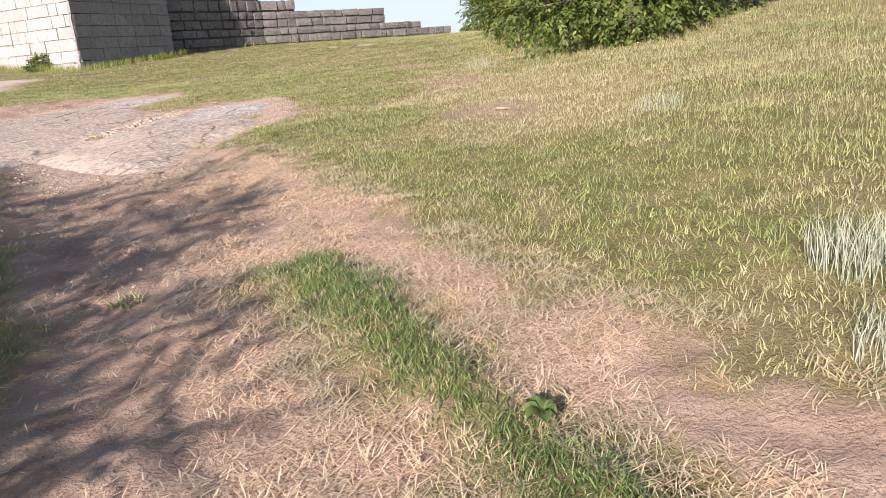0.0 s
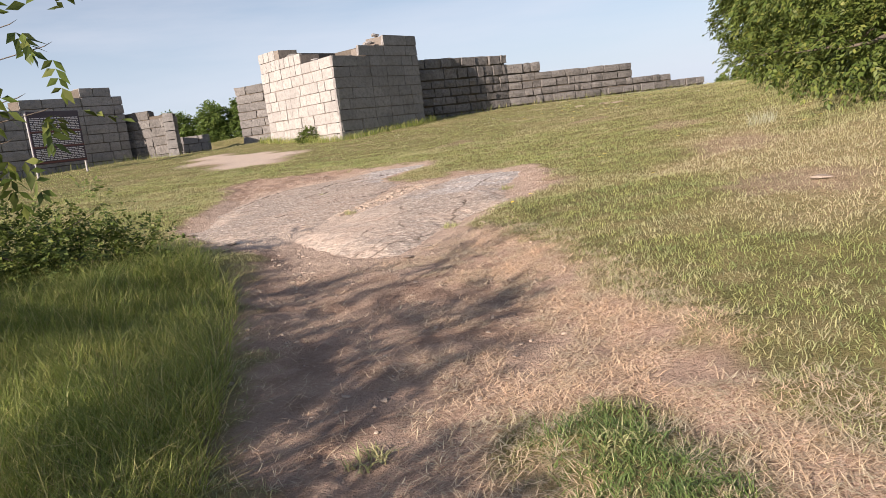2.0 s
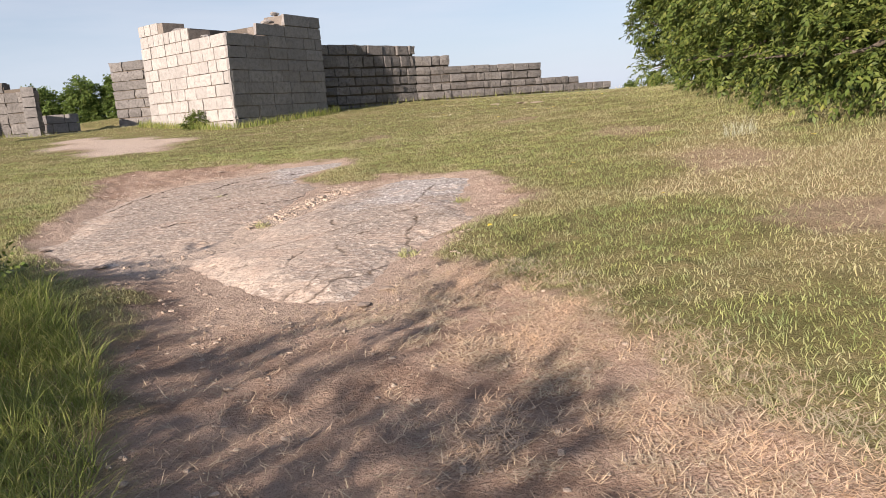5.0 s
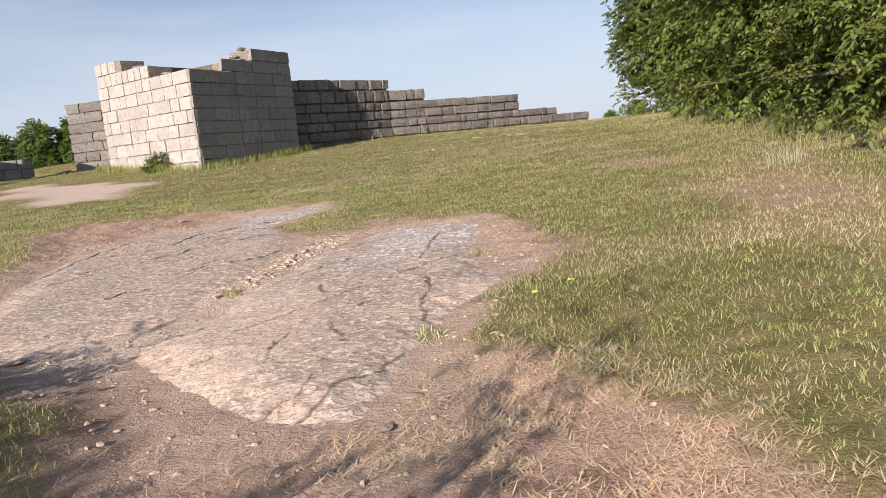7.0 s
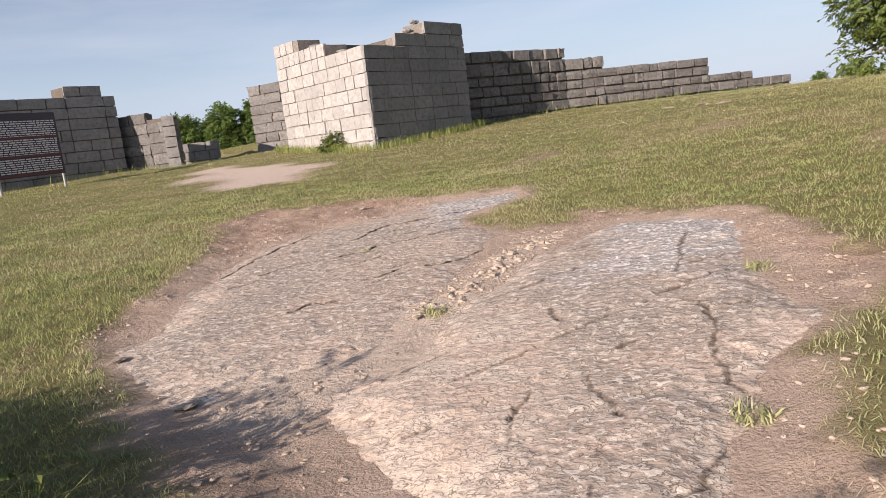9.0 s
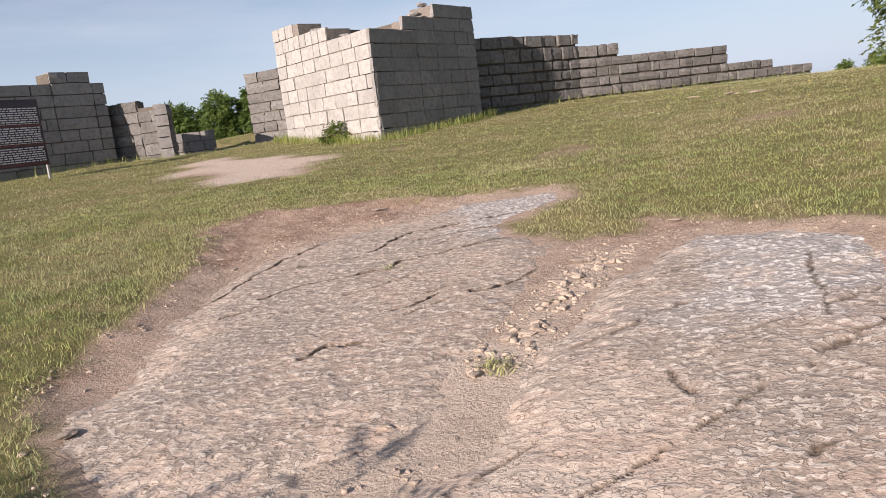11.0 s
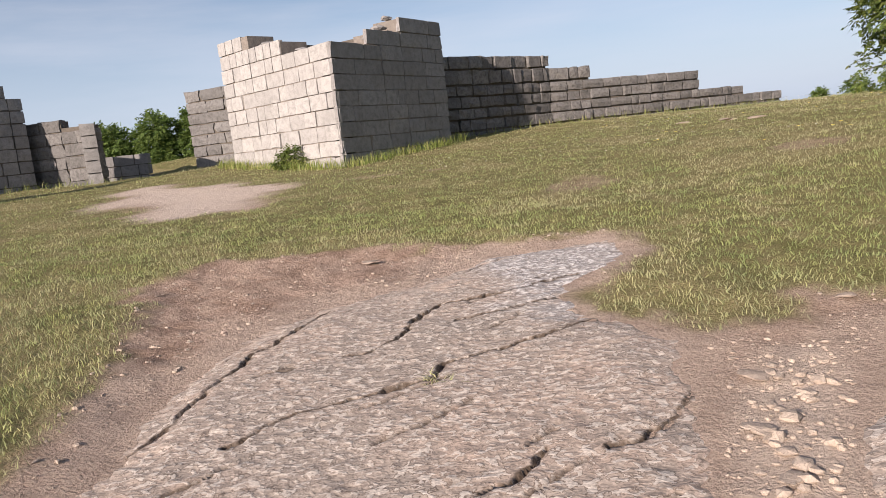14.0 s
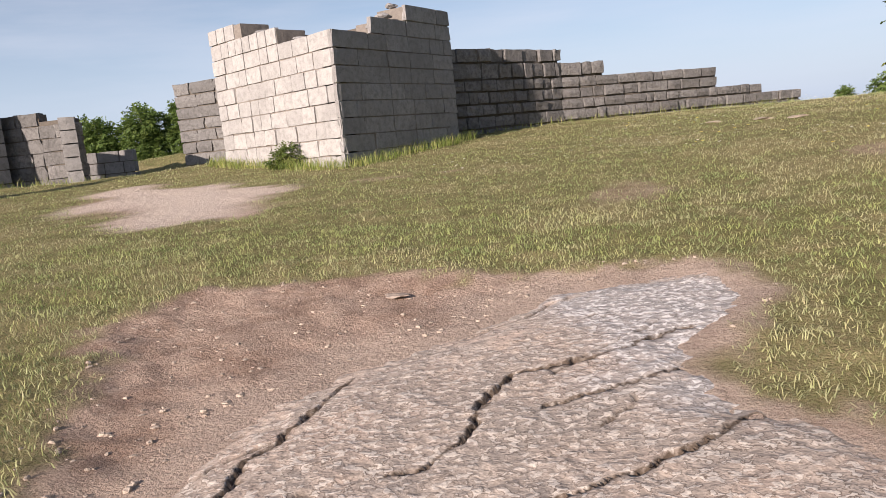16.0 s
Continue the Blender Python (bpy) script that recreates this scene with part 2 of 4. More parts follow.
def ground_material():
    m, n, l, p = material("meadow_soil")
    pos = world_place(n)
    big, mid, fine = noise_node(n, l, pos, 0.7, 5), noise_node(n, l, pos, 4.0, 6, 0.65), noise_node(n, l, pos, 45.0, 5, 0.7)
    soil = mix_node(n, l, range_node(n, l, mid, 0.35, 0.65), (0.37, 0.255, 0.19), (0.56, 0.42, 0.325))
    soil = mix_node(n, l, range_node(n, l, big, 0.35, 0.7), soil, (0.48, 0.34, 0.26))
    patchy = noise_node(n, l, pos, 2.2, 4, 0.6)
    soil = mix_node(n, l, range_node(n, l, patchy, 0.50, 0.62, 0, 0.8), soil, (0.31, 0.205, 0.15))
    soil = mix_node(n, l, range_node(n, l, fine, 0.52, 0.68, 0, 0.6), soil, (0.62, 0.48, 0.37))
    crumbs = noise_node(n, l, pos, 120.0, 3, 0.6)
    soil = mix_node(n, l, range_node(n, l, crumbs, 0.42, 0.33, 0, 0.7), soil, (0.15, 0.10, 0.075))
    fibre = n.new("ShaderNodeTexNoise")
    fibre.inputs["Scale"].default_value, fibre.inputs["Detail"].default_value, fibre.inputs["Distortion"].default_value = 26.0, 4.0, 2.5
    l.new(pos, fibre.inputs["Vector"])
    mat = mix_node(n, l, range_node(n, l, fibre.outputs["Fac"], 0.40, 0.60), (0.33, 0.22, 0.155), (0.70, 0.54, 0.42))
    soil = mix_node(n, l, range_node(n, l, attr_node(n, "straw"), 0.05, 0.9, 0, 0.85), soil, mat)
    turf = mix_node(n, l, range_node(n, l, mid, 0.35, 0.65), (0.16, 0.145, 0.06), (0.31, 0.25, 0.13))
    turf = mix_node(n, l, range_node(n, l, attr_node(n, "dry"), 0.2, 0.9, 0, 0.8), turf, (0.46, 0.35, 0.21))
    turf = mix_node(n, l, range_node(n, l, fine, 0.4, 0.7), turf, (0.20, 0.205, 0.075))
    grit = mix_node(n, l, range_node(n, l, fine, 0.35, 0.7), (0.58, 0.46, 0.37), (0.78, 0.665, 0.56))
    col = mix_node(n, l, attr_node(n, "bare"), turf, soil)
    col = mix_node(n, l, attr_node(n, "grit"), col, grit)
    l.new(col, p.inputs["Base Color"])
    p.inputs["Roughness"].default_value = 0.95
    p.inputs["Specular IOR Level"].default_value = 0.15
    nb = bump_node(n, l, mid, 0.9, 0.09)
    l.new(bump_node(n, l, fine, 1.0, 0.03, nb), p.inputs["Normal"])
    return m


def blade_material(name, colours, dry, trans=0.25):
    m, n, l, p = material(name)
    rnd = n.new("ShaderNodeNewGeometry").outputs["Random Per Island"]
    r = n.new("ShaderNodeValToRGB")
    els = r.color_ramp.elements
    while len(els) < len(colours):
        els.new(0.5)
    for i, c in enumerate(colours):
        els[i].position, els[i].color = i / (len(colours) - 1), (*c, 1)
    l.new(rnd, r.inputs["Fac"])
    pos = world_place(n)
    tint = mix_node(n, l, range_node(n, l, noise_node(n, l, pos, 2.6, 4, 0.6), 0.40, 0.62), (0.84, 0.90, 0.84), (1.16, 1.10, 1.0))
    col = mix_node(n, l, 1.0, r.outputs["Color"], tint, "MULTIPLY")
    turn = n.new("ShaderNodeMath")
    turn.operation = "MULTIPLY"
    l.new(attr_node(n, "dry"), turn.inputs[0])
    l.new(range_node(n, l, rnd, 0.0, 1.0, 0.55, 1.1), turn.inputs[1])
    col = mix_node(n, l, turn.outputs[0], col, dry)
    l.new(col, p.inputs["Base Color"])
    p.inputs["Roughness"].default_value = 0.55
    p.inputs["Specular IOR Level"].default_value = 0.3
    t = n.new("ShaderNodeBsdfTranslucent")
    l.new(col, t.inputs["Color"])
    mx = n.new("ShaderNodeMixShader")
    mx.inputs[0].default_value = trans
    l.new(p.outputs[0], mx.inputs[1])
    l.new(t.outputs[0], mx.inputs[2])
    l.new(mx.outputs[0], n["Material Output"].inputs["Surface"])
    return m


def rock_material():
    m, n, l, p = material("flaky_limestone")
    pos = world_place(n)
    mp = n.new("ShaderNodeMapping")
    mp.inputs["Rotation"].default_value = (0, 0, radians(-12))
    mp.inputs["Scale"].default_value = (0.8, 1.0, 1.0)
    l.new(pos, mp.inputs["Vector"])
    vec = mp.outputs["Vector"]

    def swirl(scale, detail, distort, rough=0.6):
        t = n.new("ShaderNodeTexNoise")
        for key, v in (("Scale", scale), ("Detail", detail), ("Distortion", distort), ("Roughness", rough)):
            t.inputs[key].default_value = v
        l.new(vec, t.inputs["Vector"])
        return t.outputs["Fac"]

    def edge(v, at, half):
        """1 on the level line of a field, 0 away from it."""
        a = n.new("ShaderNodeMath")
        a.operation, a.inputs[1].default_value = "SUBTRACT", at
        b = n.new("ShaderNodeMath")
        b.operation = "ABSOLUTE"
        l.new(v, a.inputs[0])
        l.new(a.outputs[0], b.inputs[0])
        return range_node(n, l, b.outputs[0], 0.0, half, 1.0, 0.0)

    flakes, scales, grain = swirl(14.0, 3.0, 0.35, 0.55), swirl(29.0, 2.5, 0.35, 0.5), swirl(85.0, 3.0, 0.0)
    big, mid = noise_node(n, l, pos, 0.8, 4), noise_node(n, l, pos, 3.2, 5, 0.6)
    col = mix_node(n, l, range_node(n, l, big, 0.40, 0.60), (0.53, 0.41, 0.33), (0.44, 0.365, 0.305))
    col = mix_node(n, l, range_node(n, l, mid, 0.45, 0.65, 0, 0.6), col, (0.35, 0.305, 0.26))
    col = mix_node(n, l, range_node(n, l, flakes, 0.50, 0.53, 0, 0.45), col, (0.60, 0.50, 0.415))
    col = mix_node(n, l, range_node(n, l, scales, 0.545, 0.57, 0, 0.8), col, (0.72, 0.64, 0.555))
    col = mix_node(n, l, range_node(n, l, scales, 0.42, 0.39, 0, 0.6), col, (0.29, 0.24, 0.20))
    col = mix_node(n, l, range_node(n, l, grain, 0.38, 0.62, 0.4, 0), col, (0.22, 0.18, 0.15))
    col = mix_node(n, l, attr_node(n, "lichen"), col, mix_node(n, l, range_node(n, l, scales, 0.44, 0.56), (0.33, 0.315, 0.305), (0.74, 0.72, 0.70)))
    col = mix_node(n, l, attr_node(n, "dust"), col, mix_node(n, l, range_node(n, l, mid, 0.4, 0.6), (0.60, 0.465, 0.37), (0.66, 0.55, 0.455)))
    lines = mix_node(n, l, range_node(n, l, mid, 0.38, 0.56), edge(flakes, 0.49, 0.024), edge(scales, 0.53, 0.032))
    col = mix_node(n, l, range_node(n, l, lines, 0.0, 0.8, 0, 0.85), col, (0.15, 0.115, 0.09))
    # shade inside the open cracks and under bed lips, painted near black
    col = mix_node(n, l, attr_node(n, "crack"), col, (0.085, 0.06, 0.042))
    l.new(col, p.inputs["Base Color"])
    p.inputs["Roughness"].default_value = 0.92
    p.inputs["Specular IOR Level"].default_value = 0.2
    step = n.new("ShaderNodeMapRange")
    step.interpolation_type = "STEPPED"
    step.inputs["Steps"].default_value = 9.0
    step.inputs["From Min"].default_value, step.inputs["From Max"].default_value = 0.25, 0.75
    l.new(flakes, step.inputs["Value"])
    nb = bump_node(n, l, step.outputs["Result"], 0.4, 0.028)
    nb = bump_node(n, l, scales, 0.5, 0.018, nb)
    l.new(bump_node(n, l, grain, 0.5, 0.004, nb), p.inputs["Normal"])
    return m


def stone_material(name, light, dark, stain, relief=0.02, scale=1.0):
    m, n, l, p = material(name)
    pos = world_place(n)
    info = n.new("ShaderNodeObjectInfo").outputs["Random"]
    big, mid, fine = noise_node(n, l, pos, 1.3 * scale, 5), noise_node(n, l, pos, 7 * scale, 6, 0.65), noise_node(n, l, pos, 50 * scale, 5, 0.7)
    col = mix_node(n, l, info, light, dark)
    col = mix_node(n, l, range_node(n, l, mid, 0.45, 0.68, 0, 0.7), col, stain)
    col = mix_node(n, l, range_node(n, l, big, 0.5, 0.75, 0, 0.5), col, stain)
    col = mix_node(n, l, range_node(n, l, fine, 0.5, 0.36, 0, 0.6), col, tuple(v * 0.45 for v in dark))
    l.new(col, p.inputs["Base Color"])
    p.inputs["Roughness"].default_value = 0.93
    p.inputs["Specular IOR Level"].default_value = 0.2
    nb = bump_node(n, l, mid, 0.8, relief * 1.6)
    l.new(bump_node(n, l, fine, 0.6, relief * 0.4, nb), p.inputs["Normal"])
    return m


def plain_material(name, colour, rough=0.6, vary=0.25, scale=12.0, metal=0.0):
    m, n, l, p = material(name)
    t = n.new("ShaderNodeTexCoord").outputs["Object"]
    col = mix_node(n, l, range_node(n, l, noise_node(n, l, t, scale, 5), 0.3, 0.7), colour, tuple(v * (1 - vary) for v in colour))
    l.new(col, p.inputs["Base Color"])
    p.inputs["Roughness"].default_value, p.inputs["Metallic"].default_value = rough, metal
    return m


def bark_material():
    m, n, l, p = material("grey_bark")
    t = n.new("ShaderNodeTexCoord").outputs["Object"]
    mp = n.new("ShaderNodeMapping")
    mp.inputs["Scale"].default_value = (6, 6, 1)
    l.new(t, mp.inputs["Vector"])
    k = noise_node(n, l, mp.outputs["Vector"], 4, 6, 0.7)
    l.new(mix_node(n, l, k, (0.10, 0.08, 0.06), (0.24, 0.20, 0.16)), p.inputs["Base Color"])
    p.inputs["Roughness"].default_value = 0.9
    l.new(bump_node(n, l, k, 0.9, 0.03), p.inputs["Normal"])
    return m


SOIL = ground_material()
ROCK = rock_material()
LAWN = blade_material("lawn_blades", [(0.25, 0.305, 0.11), (0.35, 0.395, 0.155), (0.16, 0.205, 0.08), (0.39, 0.425, 0.19), (0.30, 0.35, 0.13), (0.37, 0.385, 0.19)], (0.55, 0.47, 0.32))
GREEN = blade_material("lush_blades", [(0.12, 0.185, 0.06), (0.19, 0.26, 0.085), (0.09, 0.15, 0.05), (0.25, 0.31, 0.11)], (0.16, 0.22, 0.07))
TALL = blade_material("tall_blades", [(0.15, 0.21, 0.05), (0.25, 0.31, 0.08), (0.20, 0.26, 0.06), (0.34, 0.37, 0.12), (0.52, 0.47, 0.24)], (0.42, 0.38, 0.16), 0.35)
DRYTALL = blade_material("dry_meadow_blades", [(0.29, 0.32, 0.14), (0.38, 0.38, 0.20), (0.46, 0.43, 0.26), (0.33, 0.35, 0.16)], (0.50, 0.44, 0.28), 0.25)
STRAW = blade_material("straw", [(0.66, 0.50, 0.37), (0.78, 0.63, 0.48), (0.46, 0.33, 0.23), (0.82, 0.70, 0.55)], (0.66, 0.50, 0.36), 0.1)
SILVER = blade_material("silver_leaves", [(0.36, 0.39, 0.33), (0.46, 0.48, 0.42), (0.25, 0.30, 0.22)], (0.40, 0.42, 0.33), 0.15)
LEAF = blade_material("ash_leaves", [(0.075, 0.115, 0.026), (0.125, 0.17, 0.04), (0.05, 0.08, 0.022), (0.21, 0.235, 0.065)], (0.11, 0.14, 0.035), 0.2)
FARLEAF = blade_material("far_leaves", [(0.09, 0.15, 0.04), (0.15, 0.21, 0.055), (0.06, 0.105, 0.03)], (0.10, 0.14, 0.045), 0.25)
PETAL = blade_material("yellow_petals", [(0.85, 0.68, 0.10), (0.88, 0.76, 0.25), (0.80, 0.60, 0.06)], (0.85, 0.70, 0.15), 0.2)
WHITE = blade_material("pale_petals", [(0.75, 0.73, 0.66), (0.82, 0.80, 0.72), (0.66, 0.64, 0.55)], (0.74, 0.72, 0.62), 0.2)
BARK = bark_material()
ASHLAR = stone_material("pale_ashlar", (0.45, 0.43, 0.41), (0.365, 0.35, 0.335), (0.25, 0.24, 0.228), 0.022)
# for the grey walls; on the tower's sunless face its darker colour adds shade
GREYSHADEASHLAR = stone_material("grey_and_shaded_ashlar", (0.35, 0.335, 0.322), (0.28, 0.268, 0.258), (0.185, 0.177, 0.17), 0.022)
QUARRY = stone_material("rough_grey_limestone", (0.275, 0.262, 0.25), (0.18, 0.172, 0.165), (0.10, 0.095, 0.09), 0.05, 1.4)
JOINT = stone_material("weathered_lime_joint", (0.27, 0.235, 0.205), (0.22, 0.195, 0.17), (0.15, 0.13, 0.115), 0.02)
MORTAR = stone_material("recessed_mortar", (0.17, 0.145, 0.12), (0.14, 0.12, 0.10), (0.09, 0.08, 0.07), 0.02)
PEBBLE = stone_material("loose_limestone", (0.54, 0.44, 0.355), (0.43, 0.345, 0.28), (0.33, 0.265, 0.215), 0.01, 3)
BOARD = plain_material("dark_printed_panel", (0.035, 0.025, 0.045), 0.45)
MAROON = plain_material("maroon_strip", (0.12, 0.035, 0.035), 0.5)
PRINT = plain_material("white_print", (0.75, 0.74, 0.76), 0.6)
STEEL = plain_material("galvanised_post", (0.50, 0.50, 0.50), 0.45, 0.2, 20, 0.7)


# ---- building helpers ----
def mesh_of(name, verts, faces, mat, smooth=False):
    me = bpy.data.meshes.new(name)
    me.from_pydata([tuple(v) for v in verts], [], faces)
    me.materials.append(mat)
    if smooth:
        me.shade_smooth()
    return me


def fast_mesh(name, verts, loops, size, mat, smooth=False):
    """A mesh from arrays: all faces have the same number of corners."""
    me = bpy.data.meshes.new(name)
    count = len(loops) // size
    me.vertices.add(len(verts))
    me.vertices.foreach_set("co", np.asarray(verts, np.float32).ravel())
    me.loops.add(len(loops))
    me.loops.foreach_set("vertex_index", np.asarray(loops, np.int32))
    me.polygons.add(count)
    me.polygons.foreach_set("loop_start", np.arange(count, dtype=np.int32) * size)
    me.polygons.foreach_set("use_smooth", np.full(count, smooth))
    me.update(calc_edges=True)
    me.materials.append(mat)
    return me


def put_attr(me, name, values):
    me.attributes.new(name, "FLOAT", "POINT").data.foreach_set("value", np.asarray(values, np.float32))


def empty(name, x, y, z):
    ob = new(name)
    ob.matrix_basis = Matrix.Translation((x, y, z))
    return ob


def part(name, me, parent, m=None, label=""):
    """A mesh in world places under a thing."""
    ob = new(name, me)
    ob.parent = parent
    ob.matrix_parent_inverse = parent.matrix_basis.inverted()
    if m is not None:
        ob.matrix_basis = m
    return tagged(ob, label)


def blades(name, x, y, height, width, lean, mat, lay=0.0, heading=None, spread=3.2, wither=1.0):
    """Grass blades as bent strips, one mesh. lay: 0 upright, 1 flat on the ground."""
    n = len(x)
    z = ground_z(x, y)
    yaw = rng.uniform(0, 2 * np.pi, n) if heading is None else heading + rng.normal(0, spread, n)
    h = height * rng.uniform(0.55, 1.25, n)
    lean = lean * rng.uniform(0.2, 1.3, n)
    w = width * rng.uniform(0.6, 1.2, n)
    face = rng.uniform(0, 2 * np.pi, n) if lay < 0.5 else yaw + np.pi / 2 + rng.normal(0, 0.3, n)
    dx, dy, fx, fy = np.cos(yaw), np.sin(yaw), np.cos(face) * w / 2, np.sin(face) * w / 2
    v = np.zeros((n, 5, 3))
    up = 1 - lay
    for k, (s, wid) in enumerate(((0.0, 1.0), (0.55, 0.8), (1.0, 0.0))):
        out = h * (lay * s + up * lean * s * s)
        rise = h * up * (s - 0.3 * lean * s * s) + lay * (0.012 + 0.03 * s * rng.uniform(0, 1, n) * h / 0.15)
        cx, cy, cz = x + dx * out, y + dy * out, z + rise
        if k < 2:
            v[:, 2 * k] = np.stack([cx - fx * wid, cy - fy * wid, cz], 1)
            v[:, 2 * k + 1] = np.stack([cx + fx * wid, cy + fy * wid, cz], 1)
        else:
            v[:, 4] = np.stack([cx, cy, cz], 1)
    base = np.arange(n)[:, None] * 5
    loops = (base + np.array([0, 1, 3, 0, 3, 2, 2, 3, 4])).ravel()
    me = fast_mesh(name, v.reshape(-1, 3), loops, 3, mat)
    put_attr(me, "dry", np.repeat(dryness(x, y) * wither, 5))
    return me


def scatter(n, x0, x1, y0, y1):
    return rng.uniform(x0, x1, n), rng.uniform(y0, y1, n)


# ---- the ground ----
def axis(*runs):
    return np.unique(np.concatenate([np.arange(a, b, s) for a, b, s in runs]))


def build_ground():
    gx = axis((-3000, -400, 260), (-400, -60, 20), (-60, -32, 2), (-32, -10, 0.4), (-10, 2, 0.05), (2, 14, 0.4), (14, 60, 2), (60, 400, 20), (400, 3001, 260))
    gy = axis((-3000, -400, 260), (-400, -40, 20), (-40, 0, 1), (0, 18.5, 0.05), (18.5, 50, 0.3), (50, 100, 2), (100, 400, 20), (400, 3001, 260))
    x, y = [g.ravel() for g in np.meshgrid(gx, gy)]
    verts = np.stack([x, y, ground_z(x, y)], 1)
    nx, ny = len(gx), len(gy)
    i = (np.arange(ny - 1)[:, None] * nx + np.arange(nx - 1)).ravel()
    me = fast_mesh("ground", verts, np.stack([i, i + 1, i + nx + 1, i + nx], 1).ravel(), 4, SOIL, True)
    put_attr(me, "bare", bareness(x, y))
    put_attr(me, "dry", dryness(x, y))
    put_attr(me, "straw", straw_cover(x, y))
    rim = np.maximum(inside(SLAB, x, y), inside(DOME, x, y))
    put_attr(me, "grit", np.maximum(0.35 * step01(rim + (fbm(x, y, 0.7, 6) - 0.5) * 1.2, -0.75, 0.0) * bareness(x, y) + 0.4 * step01(0.3 - along(SEAM, x, y), 0, 0.2) + 0.55 * step01(0.5 - along([(-5.5, 10.4), (-5.05, 11.1), (-4.95, 11.9)], x, y), 0, 0.3), step01(inside(GRAVEL, x, y) + (fbm(x, y, 1.2, 5) - 0.5) * 2.2, -0.1, 0.7)))
    tagged(new("ground", me), "sloping meadow ground with bare trodden soil", "ground", kind="structure")


build_ground()


# ---- the bedrock ----
def build_rock(name, outline, cracks, seed, rise, heading, label):
    """A slab of bedrock: a lifted, ledged and cracked skin that dives under the soil at its rim."""
    xs, ys = [p[0] for p in outline], [p[1] for p in outline]
    gx, gy = np.arange(min(xs) - 0.3, max(xs) + 0.3, 0.015), np.arange(min(ys) - 0.3, max(ys) + 0.3, 0.015)
    x, y = [g.ravel() for g in np.meshgrid(gx, gy)]
    d = inside(outline, x, y) + 0.05 + (fbm(x, y, 0.5, seed) - 0.5) * 0.22 + (vnoise(x, y, 0.07, seed + 5) - 0.5) * 0.05
    c, s = math.cos(radians(heading)), math.sin(radians(heading))
    u, v = x * c + y * s, -x * s + y * c                     # along and across the beds
    warp = fbm(u * 0.3, v, 0.9, seed + 2) + 0.12 * fbm(u, v, 0.12, seed + 4)
    bed = v * 2.3 + warp * 1.9
    tread = bed - np.floor(bed)
    saw = step01(tread, 0.0, 0.05) * (1 - 0.55 * tread)           # low steps where one bed ends on the next
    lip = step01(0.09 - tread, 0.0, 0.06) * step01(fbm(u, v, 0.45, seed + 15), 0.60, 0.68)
    flake = fbm(u * 0.85, v * 1.15, 0.09, seed + 3, 4)
    flake2 = vnoise(u * 0.8, v * 1.2, 0.04, seed + 9)
    crack = np.full(x.shape, 1e9)
    for line in cracks:
        crack = np.minimum(crack, along(line, x + (fbm(x, y, 0.18, seed + 6) - 0.5) * 0.08 + (vnoise(x, y, 0.045, seed + 21) - 0.5) * 0.03, y + (fbm(x, y, 0.18, seed + 7) - 0.5) * 0.08 + (vnoise(x, y, 0.045, seed + 22) - 0.5) * 0.03) + 0.004 * vnoise(x, y, 0.3, 4))
    wide = (0.001 if seed > 60 else 0.004) + (0.014 if seed > 60 else 0.020) * vnoise(x, y, 0.13, seed + 8)
    groove = step01(wide - crack, 0.0, 0.010)
    z = ground_z(x, y) - 0.03 + rise * step01(d, -0.1, 0.55) - 0.05 * step01(-d, 0.0, 0.15)
    z = z + step01(d, 0.02, 0.25) * (0.010 * (saw - 0.5) + 0.013 * (np.round(flake * 8) / 8 * 0.8 + flake * 0.2 - 0.5) + 0.007 * (flake2 - 0.5) - 0.012 * lip) - (0.02 if seed > 60 else 0.045) * groove
    nx, ny = len(gx), len(gy)
    i = (np.arange(ny - 1)[:, None] * nx + np.arange(nx - 1)).ravel()
    quads = np.stack([i, i + 1, i + nx + 1, i + nx], 1)
    quads = quads[(d[quads] > -0.10).all(1)]
    used = np.unique(quads)
    back = np.zeros(len(x), np.int64)
    back[used] = np.arange(len(used))
    me = fast_mesh(name, np.stack([x, y, z], 1)[used], back[quads].ravel(), 4, ROCK, True)
    x, y, d, crack, flake, lip = x[used], y[used], d[used], crack[used], flake[used], lip[used] * step01(d[used], 0.05, 0.2)
    # mask of the painted crack shade, a little wider than the groove, and bed lips
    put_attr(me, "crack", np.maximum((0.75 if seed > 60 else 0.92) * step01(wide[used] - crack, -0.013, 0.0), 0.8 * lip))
    dust = step01(0.45 - d + (fbm(x, y, 0.6, seed + 12) - 0.5) * 1.5, 0.0, 0.5) * 0.6 + 0.55 * step01(fbm(x, y, 1.1, seed + 13), 0.5, 0.68)
    flank = step01(np.hypot((x + 4.6) / 0.9, (y - 10.5) / 1.2) + (fbm(x, y, 0.6, 44) - 0.5) * 0.9, 1.2, 0.4)
    dust = np.clip(np.maximum(dust * step01(0.62 - flake, 0.0, 0.2), 0.65 * flank), 0, 0.8)
    put_attr(me, "dust", dust)
    top = step01(np.hypot((x + 3.2) / 0.9, (y - 13.4) / 1.3) + (fbm(x, y, 0.5, 40) - 0.5) * 1.4, 1.25, 0.6) if seed > 60 else step01(np.hypot((x + 5.7) / 0.7, (y - 16.2) / 1.2) + (fbm(x, y, 0.5, 41) - 0.5) * 1.4, 1.2, 0.6)
    put_attr(me, "lichen", 0.7 * top)
    return tagged(new(name, me), label, "bedrock")


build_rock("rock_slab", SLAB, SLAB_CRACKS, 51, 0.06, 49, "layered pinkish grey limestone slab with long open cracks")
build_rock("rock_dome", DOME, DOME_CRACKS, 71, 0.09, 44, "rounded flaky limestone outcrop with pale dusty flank")


